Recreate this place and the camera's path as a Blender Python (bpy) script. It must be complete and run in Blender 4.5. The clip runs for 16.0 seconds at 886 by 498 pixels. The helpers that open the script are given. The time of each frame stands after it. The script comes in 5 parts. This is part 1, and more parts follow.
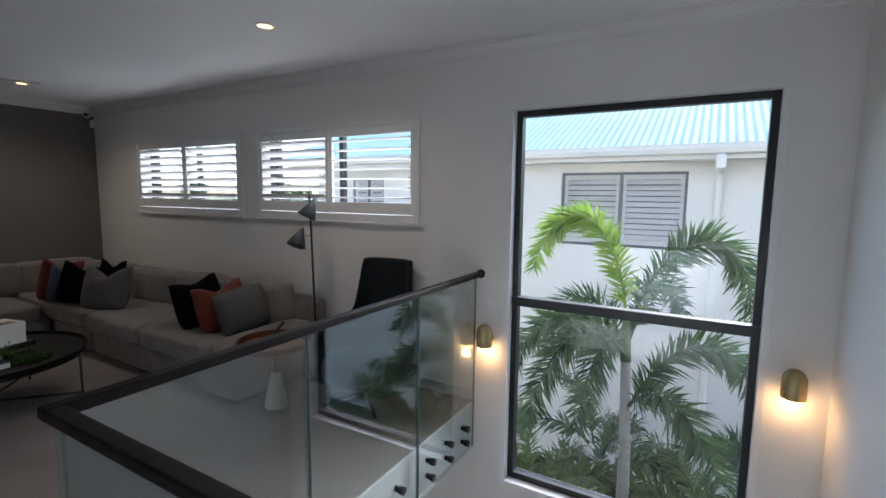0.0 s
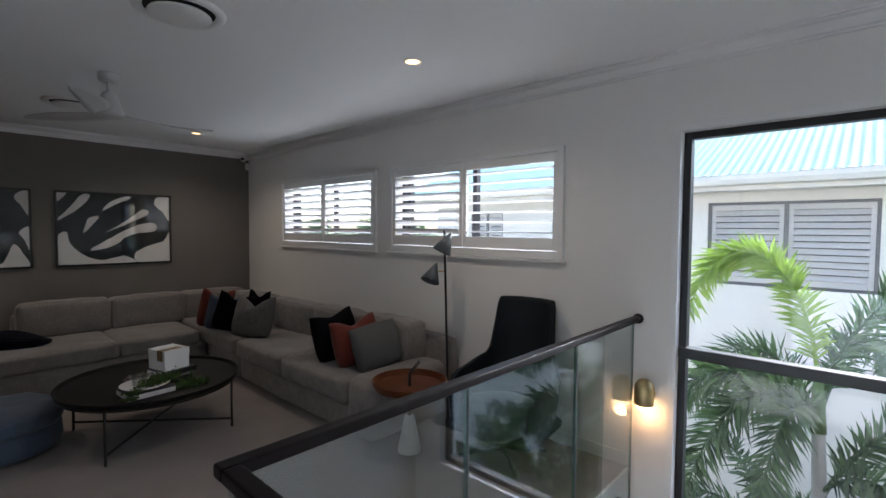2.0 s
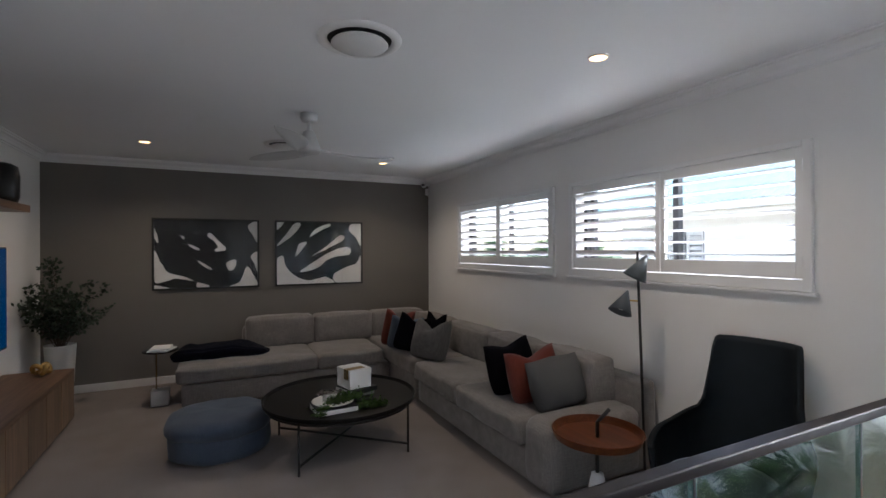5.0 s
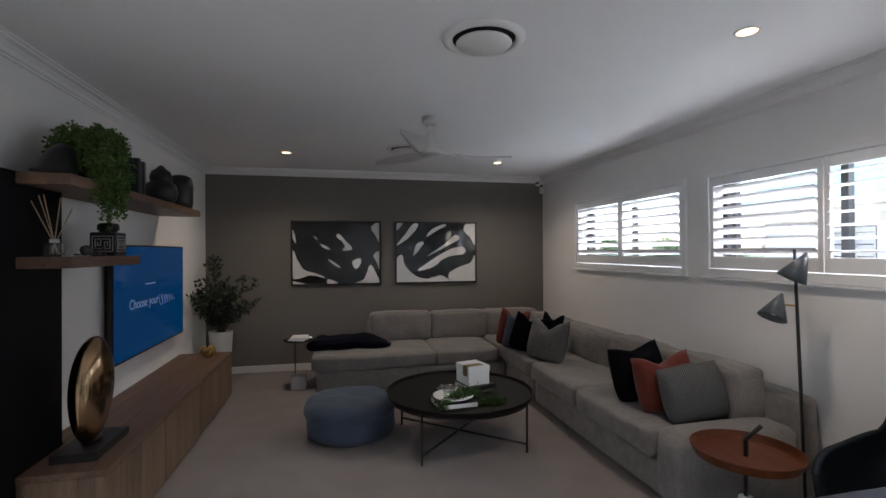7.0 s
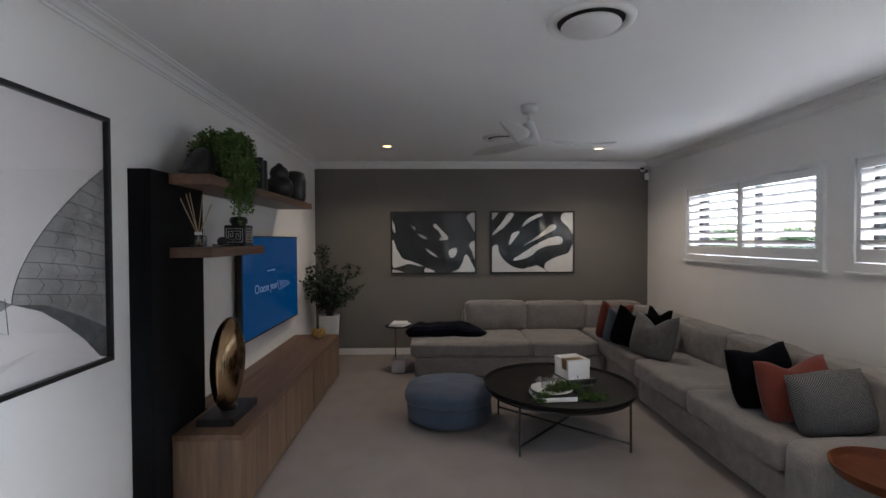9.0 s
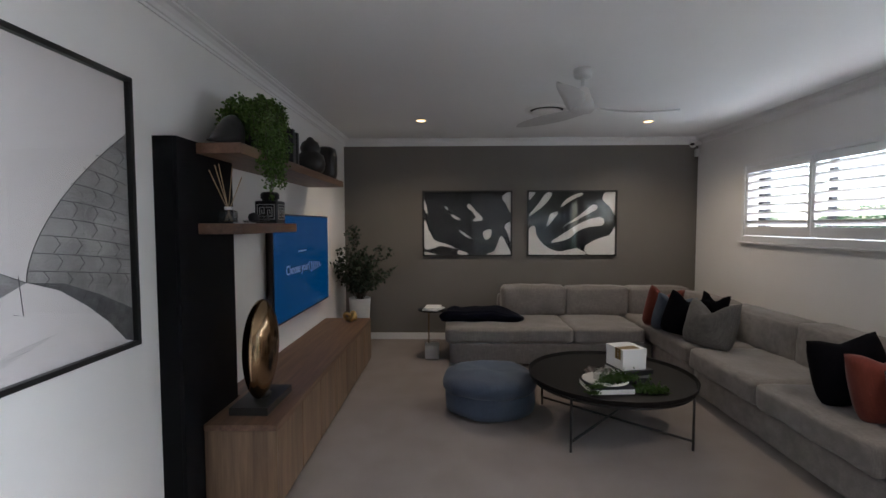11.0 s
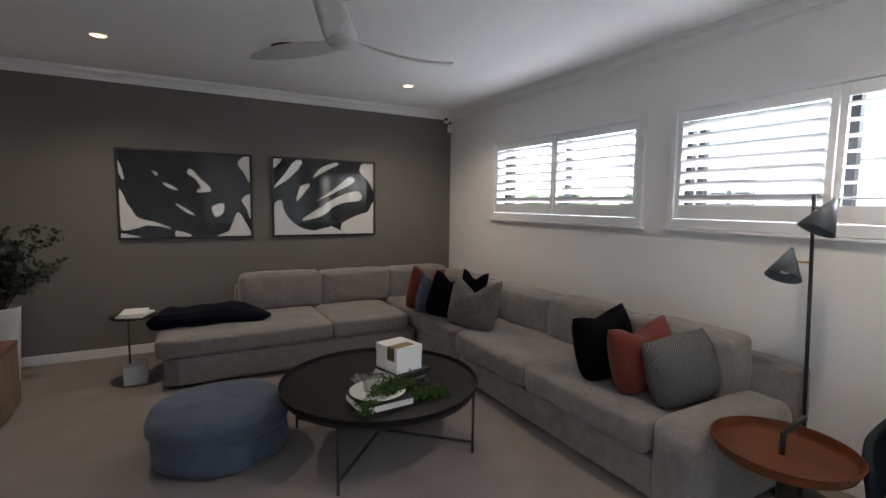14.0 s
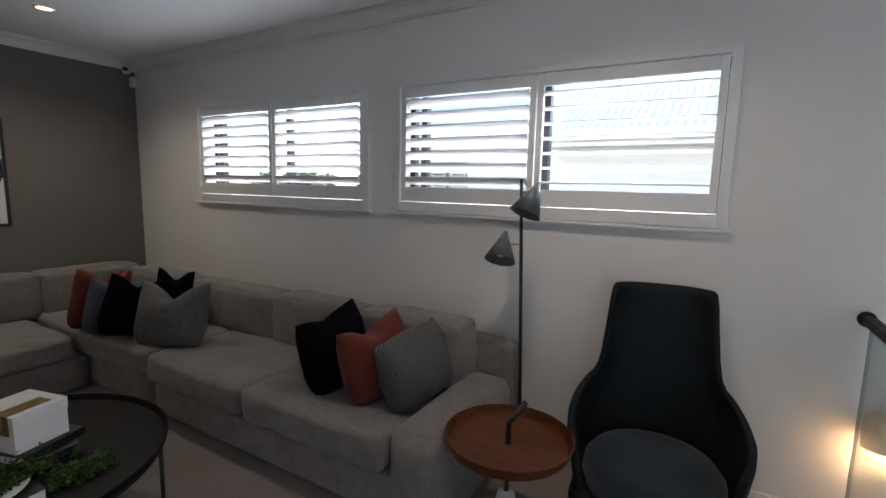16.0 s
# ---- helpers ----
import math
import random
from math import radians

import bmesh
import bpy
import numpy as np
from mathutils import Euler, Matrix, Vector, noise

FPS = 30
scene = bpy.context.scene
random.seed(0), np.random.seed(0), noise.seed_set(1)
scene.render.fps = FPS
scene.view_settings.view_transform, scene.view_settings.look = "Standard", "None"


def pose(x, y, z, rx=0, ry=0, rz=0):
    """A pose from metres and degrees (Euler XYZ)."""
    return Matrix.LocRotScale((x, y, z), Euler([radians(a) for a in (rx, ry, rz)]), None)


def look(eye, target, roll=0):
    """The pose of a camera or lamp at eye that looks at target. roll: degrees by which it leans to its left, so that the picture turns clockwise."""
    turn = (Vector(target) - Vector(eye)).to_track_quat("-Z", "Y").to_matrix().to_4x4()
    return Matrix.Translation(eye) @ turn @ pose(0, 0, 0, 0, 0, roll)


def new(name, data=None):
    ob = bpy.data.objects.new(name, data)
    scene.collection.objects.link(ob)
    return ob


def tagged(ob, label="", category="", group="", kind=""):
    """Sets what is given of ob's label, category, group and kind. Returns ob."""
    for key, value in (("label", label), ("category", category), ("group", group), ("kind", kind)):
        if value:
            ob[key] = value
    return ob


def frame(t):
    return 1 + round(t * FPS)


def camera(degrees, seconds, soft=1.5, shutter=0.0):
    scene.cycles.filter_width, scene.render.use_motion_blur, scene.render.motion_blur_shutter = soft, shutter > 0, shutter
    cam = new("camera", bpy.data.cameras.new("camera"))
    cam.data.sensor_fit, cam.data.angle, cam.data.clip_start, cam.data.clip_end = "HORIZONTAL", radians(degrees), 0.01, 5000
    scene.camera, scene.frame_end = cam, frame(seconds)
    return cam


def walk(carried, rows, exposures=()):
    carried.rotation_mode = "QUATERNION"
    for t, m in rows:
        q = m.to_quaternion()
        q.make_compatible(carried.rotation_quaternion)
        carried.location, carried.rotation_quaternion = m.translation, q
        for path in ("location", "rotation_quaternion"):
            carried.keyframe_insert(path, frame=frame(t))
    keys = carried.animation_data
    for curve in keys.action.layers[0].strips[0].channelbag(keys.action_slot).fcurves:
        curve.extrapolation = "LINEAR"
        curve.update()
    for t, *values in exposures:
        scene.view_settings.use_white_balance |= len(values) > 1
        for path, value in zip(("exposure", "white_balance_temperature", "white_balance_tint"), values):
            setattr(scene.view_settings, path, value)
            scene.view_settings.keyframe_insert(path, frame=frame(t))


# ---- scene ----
cam = camera(87.3, 16.0)
PATH = [
    (0, (0.11, 0.081, 1.601), (-0.873, 1.808, 1.376), 0.7),
    (0.5, (0.051, 0.132, 1.608), (-1.052, 1.791, 1.431), 0.6),
    (1, (-0.058, 0.153, 1.605), (-1.258, 1.747, 1.466), 0.6),
    (1.5, (-0.17, 0.148, 1.608), (-1.445, 1.686, 1.495), 0.5),
    (2, (-0.25, 0.137, 1.603), (-1.605, 1.606, 1.517), 0.4),
    (2.5, (-0.327, 0.143, 1.608), (-1.77, 1.527, 1.557), 0.2),
    (3, (-0.389, 0.174, 1.633), (-1.905, 1.478, 1.6), -0.1),
    (3.5, (-0.44, 0.253, 1.623), (-2.038, 1.455, 1.615), -0.1),
    (4, (-0.482, 0.305, 1.617), (-2.149, 1.411, 1.612), -0.2),
    (4.5, (-0.509, 0.334, 1.622), (-2.245, 1.326, 1.618), -0.2),
    (7, (-0.553, 0.248, 1.597), (-2.504, 0.688, 1.605), -0.3),
    (7.5, (-0.552, 0.269, 1.626), (-2.524, 0.605, 1.62), -0.1),
    (8, (-0.549, 0.256, 1.627), (-2.533, 0.508, 1.615), -0.2),
    (8.5, (-0.558, 0.247, 1.619), (-2.552, 0.401, 1.6), -0.1),
    (9, (-0.55, 0.196, 1.618), (-2.549, 0.246, 1.577), -0.2),
    (9.5, (-0.57, 0.142, 1.607), (-2.568, 0.112, 1.536), -0.2),
    (12, (-1.102, 0.006, 1.544), (-3.097, -0.003, 1.397), -0.0),
    (12.5, (-1.267, -0.005, 1.534), (-3.253, 0.178, 1.384), 0.2),
    (13, (-1.456, 0.021, 1.539), (-3.402, 0.454, 1.378), 0.4),
    (13.5, (-1.586, 0.081, 1.526), (-3.453, 0.775, 1.35), 0.5),
    (14, (-1.702, 0.204, 1.518), (-3.445, 1.167, 1.327), 0.8),
    (14.5, (-1.772, 0.357, 1.531), (-3.313, 1.615, 1.318), 0.8),
    (15, (-1.826, 0.461, 1.513), (-3.146, 1.948, 1.293), 1.0),
    (15.5, (-1.918, 0.589, 1.527), (-3.032, 2.232, 1.28), 1.0),
    (16, (-1.994, 0.659, 1.545), (-2.981, 2.377, 1.279), 1.3),
]
EXPOSURES = [(0.0, 2.8, 5850, 13), (2.0, 3.0, 5880, 13), (4.0, 3.28, 5920, 14), (8.0, 3.6, 5930, 14), (9.5, 3.7, 5980, 14), (12.0, 3.8, 6000, 13), (14.0, 3.9, 6000, 13), (15.0, 3.7, 5950, 13), (16.0, 3.25, 5900, 13)]
walk(cam, [(t, look(eye, target, roll)) for t, eye, target, roll in PATH], EXPOSURES)

# ---- world, sun and exposure ----
world = bpy.data.worlds.new("world")
scene.world = world
world.use_nodes = True
wn = world.node_tree
sky = wn.nodes.new("ShaderNodeTexSky")
sky.sky_type, sky.sun_disc = "NISHITA", False
sky.sun_elevation, sky.sun_rotation, sky.dust_density = radians(39), radians(16), 2.0
wn.links.new(sky.outputs[0], wn.nodes["Background"].inputs[0])
wn.nodes["Background"].inputs[1].default_value = 0.092

sun_data = bpy.data.lights.new("sun", "SUN")
sun_data.energy, sun_data.angle, sun_data.color = 1.3, radians(38), (1.0, 0.985, 0.96)
sun = new("sun", sun_data)
sun.matrix_world = look((5.0, 17.0, 14.5), (0, 0, 0))


def daylight(name, x, z, w, h, y, watts, rise, spread):
    """An added area lamp in a window's opening that strengthens the daylight indoors."""
    d = bpy.data.lights.new(name, "AREA")
    d.shape, d.size, d.size_y, d.energy, d.color = "RECTANGLE", w, h, watts, (0.92, 0.97, 1.0)
    d.spread = radians(spread)
    o = new(name, d)
    o.matrix_world = look((x, y, z), (x, y - 1, z + rise))


# fill lamp in the tall window, narrow spread, brightens the south wall
daylight("window_fill_lamp", -0.36, 0.81, 1.5, 2.75, 3.318, 4.0, -0.05, 56)
# two fill lamps behind the shutters, aimed up to brighten the ceiling
daylight("window_fill_lamp", -5.095, 1.86, 1.75, 0.55, 3.405, 0.45, 0.6, 120)
daylight("window_fill_lamp", -2.9, 1.86, 1.75, 0.55, 3.405, 0.45, 0.6, 120)

# ---- mesh helpers ----
def part(name, bm, material, parent=None, label="", smooth=False):
    me = bpy.data.meshes.new(name)
    bm.to_mesh(me)
    bm.free()
    me.materials.append(material)
    if smooth:
        for p in me.polygons:
            p.use_smooth = True
    ob = new(name, me)
    if parent is not None:
        ob.parent = parent
    if label:
        ob["label"] = label
    return ob


def thing(name, at, label, category, group=""):
    ob = new(name)
    ob.empty_display_size = 0.05
    ob.matrix_basis = at if isinstance(at, Matrix) else pose(*at)
    return tagged(ob, label, category, group)


def box(x0, x1, y0, y1, z0, z1, bevel=0.0, seg=2, bm=None):
    own = bmesh.new()
    bmesh.ops.create_cube(own, size=1)
    bmesh.ops.scale(own, vec=(abs(x1 - x0), abs(y1 - y0), abs(z1 - z0)), verts=own.verts)
    bmesh.ops.translate(own, vec=((x0 + x1) / 2, (y0 + y1) / 2, (z0 + z1) / 2), verts=own.verts)
    if bevel:
        bmesh.ops.bevel(own, geom=own.edges[:], offset=bevel, segments=seg, profile=0.6, affect="EDGES")
    if bm is None:
        return own
    me = bpy.data.meshes.new("tmp")
    own.to_mesh(me)
    own.free()
    bm.from_mesh(me)
    bpy.data.meshes.remove(me)
    return bm


def lathe(profile, n=32, bm=None, at=(0, 0, 0), caps=True, crisp=0.0):
    """A turned body: profile of (radius, height); crisp keeps its corners tight under smooth shading."""
    if crisp:
        full = [profile[0]]
        for a, b in zip(profile, profile[1:]):
            d = math.hypot(b[0] - a[0], b[1] - a[1])
            f = min(0.3, crisp / max(d, 1e-6))
            full += [(a[0] + (b[0] - a[0]) * f, a[1] + (b[1] - a[1]) * f), (a[0] + (b[0] - a[0]) * (1 - f), a[1] + (b[1] - a[1]) * (1 - f)), b]
        profile = full
    bm = bm or bmesh.new()
    rings = []
    for r, z in profile:
        rings.append([bm.verts.new((at[0] + r * math.cos(2 * math.pi * i / n), at[1] + r * math.sin(2 * math.pi * i / n), at[2] + z)) for i in range(n)])
    for a, b in zip(rings, rings[1:]):
        for i in range(n):
            bm.faces.new((a[i], a[(i + 1) % n], b[(i + 1) % n], b[i]))
    if caps:
        bm.faces.new(rings[0][::-1])
        bm.faces.new(rings[-1])
    bmesh.ops.recalc_face_normals(bm, faces=bm.faces[:])
    return bm


def tube(points, r, n=10, bm=None, flat=1.0):
    """A round bar along points; r may be one radius or one for each point."""
    bm = bm or bmesh.new()
    pts = [Vector(p) for p in points]
    radii = r if isinstance(r, (list, tuple)) else [r] * len(pts)
    rings, side = [], None
    for i, p in enumerate(pts):
        d = (pts[min(i + 1, len(pts) - 1)] - pts[max(i - 1, 0)]).normalized()
        if side is None:
            side = d.orthogonal().normalized() if abs(d.z) > 0.9 else d.cross(Vector((0, 0, 1))).normalized()
        side = (side - d * side.dot(d)).normalized()
        up = side.cross(d)
        rings.append([bm.verts.new(p + radii[i] * (side * math.cos(2 * math.pi * k / n) + flat * up * math.sin(2 * math.pi * k / n))) for k in range(n)])
    for a, b in zip(rings, rings[1:]):
        for i in range(n):
            bm.faces.new((a[i], a[(i + 1) % n], b[(i + 1) % n], b[i]))
    bm.faces.new(rings[0][::-1])
    bm.faces.new(rings[-1])
    bmesh.ops.recalc_face_normals(bm, faces=bm.faces[:])
    return bm


def soft(x0, x1, y0, y1, z0, z1, puff=0.02, r=0.05, cuts=11, wob=0.005, seed=0):
    """An upholstered block: rounded edges, faces that swell a little, an uneven skin."""
    bm = bmesh.new()
    bmesh.ops.create_cube(bm, size=2)
    bmesh.ops.subdivide_edges(bm, edges=bm.edges[:], cuts=cuts, use_grid_fill=True)
    h = Vector((x1 - x0, y1 - y0, z1 - z0)) / 2
    c = Vector((x1 + x0, y1 + y0, z1 + z0)) / 2
    inner = Vector([max(a - r, 0.001) for a in h])
    for v in bm.verts:
        u = v.co.copy()
        q = Vector([math.copysign(min(abs(u[i]) ** 0.62, 1), u[i]) * h[i] for i in range(3)])
        k = Vector([max(-inner[i], min(inner[i], q[i])) for i in range(3)])
        d = q - k
        if d.length > 1e-6:
            q = k + d.normalized() * min(r, d.length)
        for i in range(3):
            o = [j for j in range(3) if j != i]
            q[i] += u[i] * puff * (1 - u[o[0]] ** 2) * (1 - u[o[1]] ** 2)
        q += Vector([noise.noise((q + c) * 6 + Vector((seed, i * 9, 0))) for i in range(3)]) * wob
        v.co = q + c
    return bm


def pillow(w, h, t, chop=0.0, seed=0):
    """A scatter cushion standing on its lower edge, front towards -y; chop: how far its top is pushed in."""
    n = 16
    bm = bmesh.new()
    grid = {}
    for s in (-1, 1):
        for i in range(n + 1):
            for j in range(n + 1):
                u, v = 2 * i / n - 1, 2 * j / n - 1
                edge = (1 - u ** 2) * (1 - v ** 2)
                if s == 1 and edge < 1e-9:
                    grid[s, i, j] = grid[-1, i, j]
                    continue
                pull = 0.06 * (1 - u * u) * v ** 2, -0.035 * (1 - v * v) * u * u
                tuck = 1 - (0.02 if v > 0 else 0.16) * (u * v) ** 4
                x = (u - math.copysign(pull[1], u)) * w / 2 * tuck
                z = (v - math.copysign(pull[0], v)) * h / 2 * tuck
                z -= chop * h * math.exp(-(u / 0.46) ** 2) * max(0, v) ** 1.5
                y = s * t / 2 * edge ** 0.42
                y += 0.006 * noise.noise(Vector((u * 3 + seed, v * 3, s))) * (1 if edge > 0 else 0)
                y += 0.01 * noise.noise(Vector((u * 1.2 + seed, v * 1.2, 7)))
                grid[s, i, j] = bm.verts.new((x, y, z + h / 2))
    for s in (-1, 1):
        for i in range(n):
            for j in range(n):
                q = [grid[s, i, j], grid[s, i + 1, j], grid[s, i + 1, j + 1], grid[s, i, j + 1]]
                bm.faces.new(q if s == -1 else q[::-1])
    bmesh.ops.recalc_face_normals(bm, faces=bm.faces[:])
    return bm


def blob(points, n=10):
    """A closed smooth outline through a few points."""
    out, m = [], len(points)
    for i in range(m):
        a, b, c, d = (Vector(points[(i + k - 1) % m]) for k in range(4))
        for s in range(n):
            t = s / n
            out.append(0.5 * (2 * b + (c - a) * t + (2 * a - 5 * b + 4 * c - d) * t * t + (3 * b - a - 3 * c + d) * t ** 3))
    return out


# ---- materials ----
def material(name, col, rough=0.6, metal=0.0, var=0.08, scale=8.0, bump=0.0, bscale=300.0, spec=0.5, col2=None, stretch=(1, 1, 1), fine=0.0, sheen=0.0, coat=0.0):
    m = bpy.data.materials.new(name)
    m.use_nodes = True
    nt = m.node_tree
    b = nt.nodes["Principled BSDF"]
    b.inputs["Roughness"].default_value, b.inputs["Metallic"].default_value = rough, metal
    b.inputs["Specular IOR Level"].default_value = spec
    b.inputs["Sheen Weight"].default_value = sheen
    b.inputs["Coat Weight"].default_value = coat
    tc = nt.nodes.new("ShaderNodeTexCoord")
    mp = nt.nodes.new("ShaderNodeMapping")
    mp.inputs["Scale"].default_value = stretch
    nt.links.new(tc.outputs["Object"], mp.inputs[0])
    no = nt.nodes.new("ShaderNodeTexNoise")
    no.inputs["Scale"].default_value, no.inputs["Detail"].default_value = scale, 5
    nt.links.new(mp.outputs[0], no.inputs["Vector"])
    rp = nt.nodes.new("ShaderNodeValToRGB")
    rp.color_ramp.elements[0].position, rp.color_ramp.elements[1].position = 0.3, 0.7
    lo = [c * (1 - var) for c in col] if col2 is None else list(col)
    hi = [min(1, c * (1 + var)) for c in col] if col2 is None else list(col2)
    rp.color_ramp.elements[0].color, rp.color_ramp.elements[1].color = (*lo, 1), (*hi, 1)
    nt.links.new(no.outputs["Fac"], rp.inputs[0])
    colour = rp.outputs[0]
    fn = nt.nodes.new("ShaderNodeTexNoise")
    fn.inputs["Scale"].default_value, fn.inputs["Detail"].default_value = bscale, 3
    nt.links.new(mp.outputs[0], fn.inputs["Vector"])
    if fine:
        mx = nt.nodes.new("ShaderNodeMix")
        mx.data_type, mx.blend_type = "RGBA", "OVERLAY"
        mx.inputs["Factor"].default_value = fine
        nt.links.new(colour, mx.inputs["A"])
        nt.links.new(fn.outputs["Fac"], mx.inputs["B"])
        colour = mx.outputs["Result"]
    nt.links.new(colour, b.inputs["Base Color"])
    if bump:
        bp = nt.nodes.new("ShaderNodeBump")
        bp.inputs["Strength"].default_value, bp.inputs["Distance"].default_value = bump, 0.004
        nt.links.new(fn.outputs["Fac"], bp.inputs["Height"])
        nt.links.new(bp.outputs[0], b.inputs["Normal"])
    return m


def pane_material(name, tint, ior=1.5, rough=0.0):
    m = bpy.data.materials.new(name)
    m.use_nodes = True
    nt = m.node_tree
    nt.nodes.clear()
    out = nt.nodes.new("ShaderNodeOutputMaterial")
    mix = nt.nodes.new("ShaderNodeMixShader")
    tr = nt.nodes.new("ShaderNodeBsdfTransparent")
    tr.inputs[0].default_value = (*tint, 1)
    gl = nt.nodes.new("ShaderNodeBsdfGlossy")
    gl.inputs["Roughness"].default_value = rough
    lw = nt.nodes.new("ShaderNodeLayerWeight")
    pw = nt.nodes.new("ShaderNodeMath")
    pw.operation, pw.inputs[1].default_value = "POWER", 5
    ma = nt.nodes.new("ShaderNodeMath")
    ma.operation = "MULTIPLY_ADD"
    f0 = ((ior - 1) / (ior + 1)) ** 2
    ma.inputs[1].default_value, ma.inputs[2].default_value = 1 - f0, f0
    nt.links.new(lw.outputs["Facing"], pw.inputs[0])
    nt.links.new(pw.outputs[0], ma.inputs[0])
    nt.links.new(ma.outputs[0], mix.inputs[0])
    nt.links.new(tr.outputs[0], mix.inputs[1])
    nt.links.new(gl.outputs[0], mix.inputs[2])
    nt.links.new(mix.outputs[0], out.inputs[0])
    return m


def glow_material(name, col, strength):
    m = bpy.data.materials.new(name)
    m.use_nodes = True
    nt = m.node_tree
    b = nt.nodes["Principled BSDF"]
    b.inputs["Base Color"].default_value = (*[min(1, c) for c in col], 1)
    b.inputs["Emission Color"].default_value = (*col, 1)
    b.inputs["Emission Strength"].default_value = strength
    b.inputs["Roughness"].default_value = 0.3
    return m


def wood_material(name, dark, light, axis, rough=0.45, bands=7.0):
    """Timber with its grain along one axis (0, 1, 2)."""
    s = [14.0, 14.0, 14.0]
    s[axis] = 0.9
    m = material(name, dark, rough, col2=light, scale=1.6, stretch=tuple(s), bump=0.08, bscale=6, fine=0.35)
    nt = m.node_tree
    oi = nt.nodes.new("ShaderNodeObjectInfo")
    hs = nt.nodes.new("ShaderNodeHueSaturation")
    mr = nt.nodes.new("ShaderNodeMapRange")
    mr.inputs["To Min"].default_value, mr.inputs["To Max"].default_value = 0.82, 1.18
    b = nt.nodes["Principled BSDF"]
    src = b.inputs["Base Color"].links[0].from_socket
    nt.links.new(oi.outputs["Random"], mr.inputs["Value"])
    nt.links.new(mr.outputs[0], hs.inputs["Value"])
    nt.links.new(src, hs.inputs["Color"])
    nt.links.new(hs.outputs[0], b.inputs["Base Color"])
    return m


def weave_material(name, col, rough=0.95, scale=900.0, contrast=0.12, bump=0.25, sheen=0.25):
    """A woven cloth: crossing threads under a slow mottle."""
    m = material(name, col, rough, var=0.10, scale=5, bump=0.0, sheen=sheen, spec=0.2)
    nt = m.node_tree
    b = nt.nodes["Principled BSDF"]
    src = b.inputs["Base Color"].links[0].from_socket
    tc = nt.nodes.new("ShaderNodeTexCoord")
    acc = None
    for ax in ((1, 0.08, 1), (0.08, 1, 0.08)):
        mp = nt.nodes.new("ShaderNodeMapping")
        mp.inputs["Scale"].default_value = ax
        no = nt.nodes.new("ShaderNodeTexNoise")
        no.inputs["Scale"].default_value, no.inputs["Detail"].default_value = scale / 5, 2
        nt.links.new(tc.outputs["Object"], mp.inputs[0])
        nt.links.new(mp.outputs[0], no.inputs["Vector"])
        if acc is None:
            acc = no.outputs["Fac"]
        else:
            ad = nt.nodes.new("ShaderNodeMath")
            ad.operation = "MULTIPLY"
            nt.links.new(acc, ad.inputs[0])
            nt.links.new(no.outputs["Fac"], ad.inputs[1])
            acc = ad.outputs[0]
    mr = nt.nodes.new("ShaderNodeMapRange")
    mr.inputs["From Min"].default_value, mr.inputs["From Max"].default_value = 0.1, 0.42
    mr.inputs["To Min"].default_value, mr.inputs["To Max"].default_value = 1 - contrast * 1.6, 1 + contrast
    nt.links.new(acc, mr.inputs["Value"])
    mx = nt.nodes.new("ShaderNodeMix")
    mx.data_type, mx.blend_type = "RGBA", "MULTIPLY"
    mx.inputs["Factor"].default_value = 1.0
    nt.links.new(src, mx.inputs["A"])
    nt.links.new(mr.outputs[0], mx.inputs["B"])
    nt.links.new(mx.outputs["Result"], b.inputs["Base Color"])
    bp = nt.nodes.new("ShaderNodeBump")
    bp.inputs["Strength"].default_value, bp.inputs["Distance"].default_value = bump, 0.002
    nt.links.new(acc, bp.inputs["Height"])
    nt.links.new(bp.outputs[0], b.inputs["Normal"])
    return m


def leaf_material(name, dark, light):
    m = material(name, dark, 0.45, col2=light, scale=3.0)
    nt = m.node_tree
    b = nt.nodes["Principled BSDF"]
    rp = [n for n in nt.nodes if n.type == "VALTORGB"][0]
    ge = nt.nodes.new("ShaderNodeNewGeometry")
    nt.links.new(ge.outputs["Random Per Island"], rp.inputs[0])
    rp.color_ramp.elements[0].position, rp.color_ramp.elements[1].position = 0.0, 1.0
    tl = nt.nodes.new("ShaderNodeBsdfTranslucent")
    nt.links.new(rp.outputs[0], tl.inputs[0])
    mix = nt.nodes.new("ShaderNodeMixShader")
    mix.inputs[0].default_value = 0.35
    out = [n for n in nt.nodes if n.type == "OUTPUT_MATERIAL"][0]
    nt.links.new(b.outputs[0], mix.inputs[1])
    nt.links.new(tl.outputs[0], mix.inputs[2])
    nt.links.new(mix.outputs[0], out.inputs[0])
    return m


PAINT = material("wall_paint", (0.80, 0.78, 0.755), 0.75, var=0.02, scale=1.5, bump=0.06, bscale=160, spec=0.3)
GREY = material("feature_wall_paint", (0.175, 0.162, 0.145), 0.8, var=0.04, scale=1.2, bump=0.06, bscale=160, spec=0.3)
CEIL = material("ceiling_paint", (0.86, 0.86, 0.855), 0.85, var=0.015, scale=1.0, bump=0.04, bscale=120, spec=0.2)
TRIM = material("trim_enamel", (0.80, 0.79, 0.78), 0.38, var=0.015, scale=3)
SHUT = material("shutter_enamel", (0.80, 0.795, 0.785), 0.4, var=0.015, scale=4)
CARPET = material("carpet_pile", (0.25, 0.212, 0.194), 0.97, var=0.09, scale=3.5, bump=0.5, bscale=420, spec=0.1, fine=0.35, sheen=0.2)
BLACKALU = material("black_aluminium", (0.012, 0.012, 0.014), 0.4, var=0.1, scale=20)
GLASS = pane_material("window_glass", (0.97, 0.985, 0.98))
BALGLASS = pane_material("balustrade_glass", (0.82, 0.87, 0.87), 2.3)
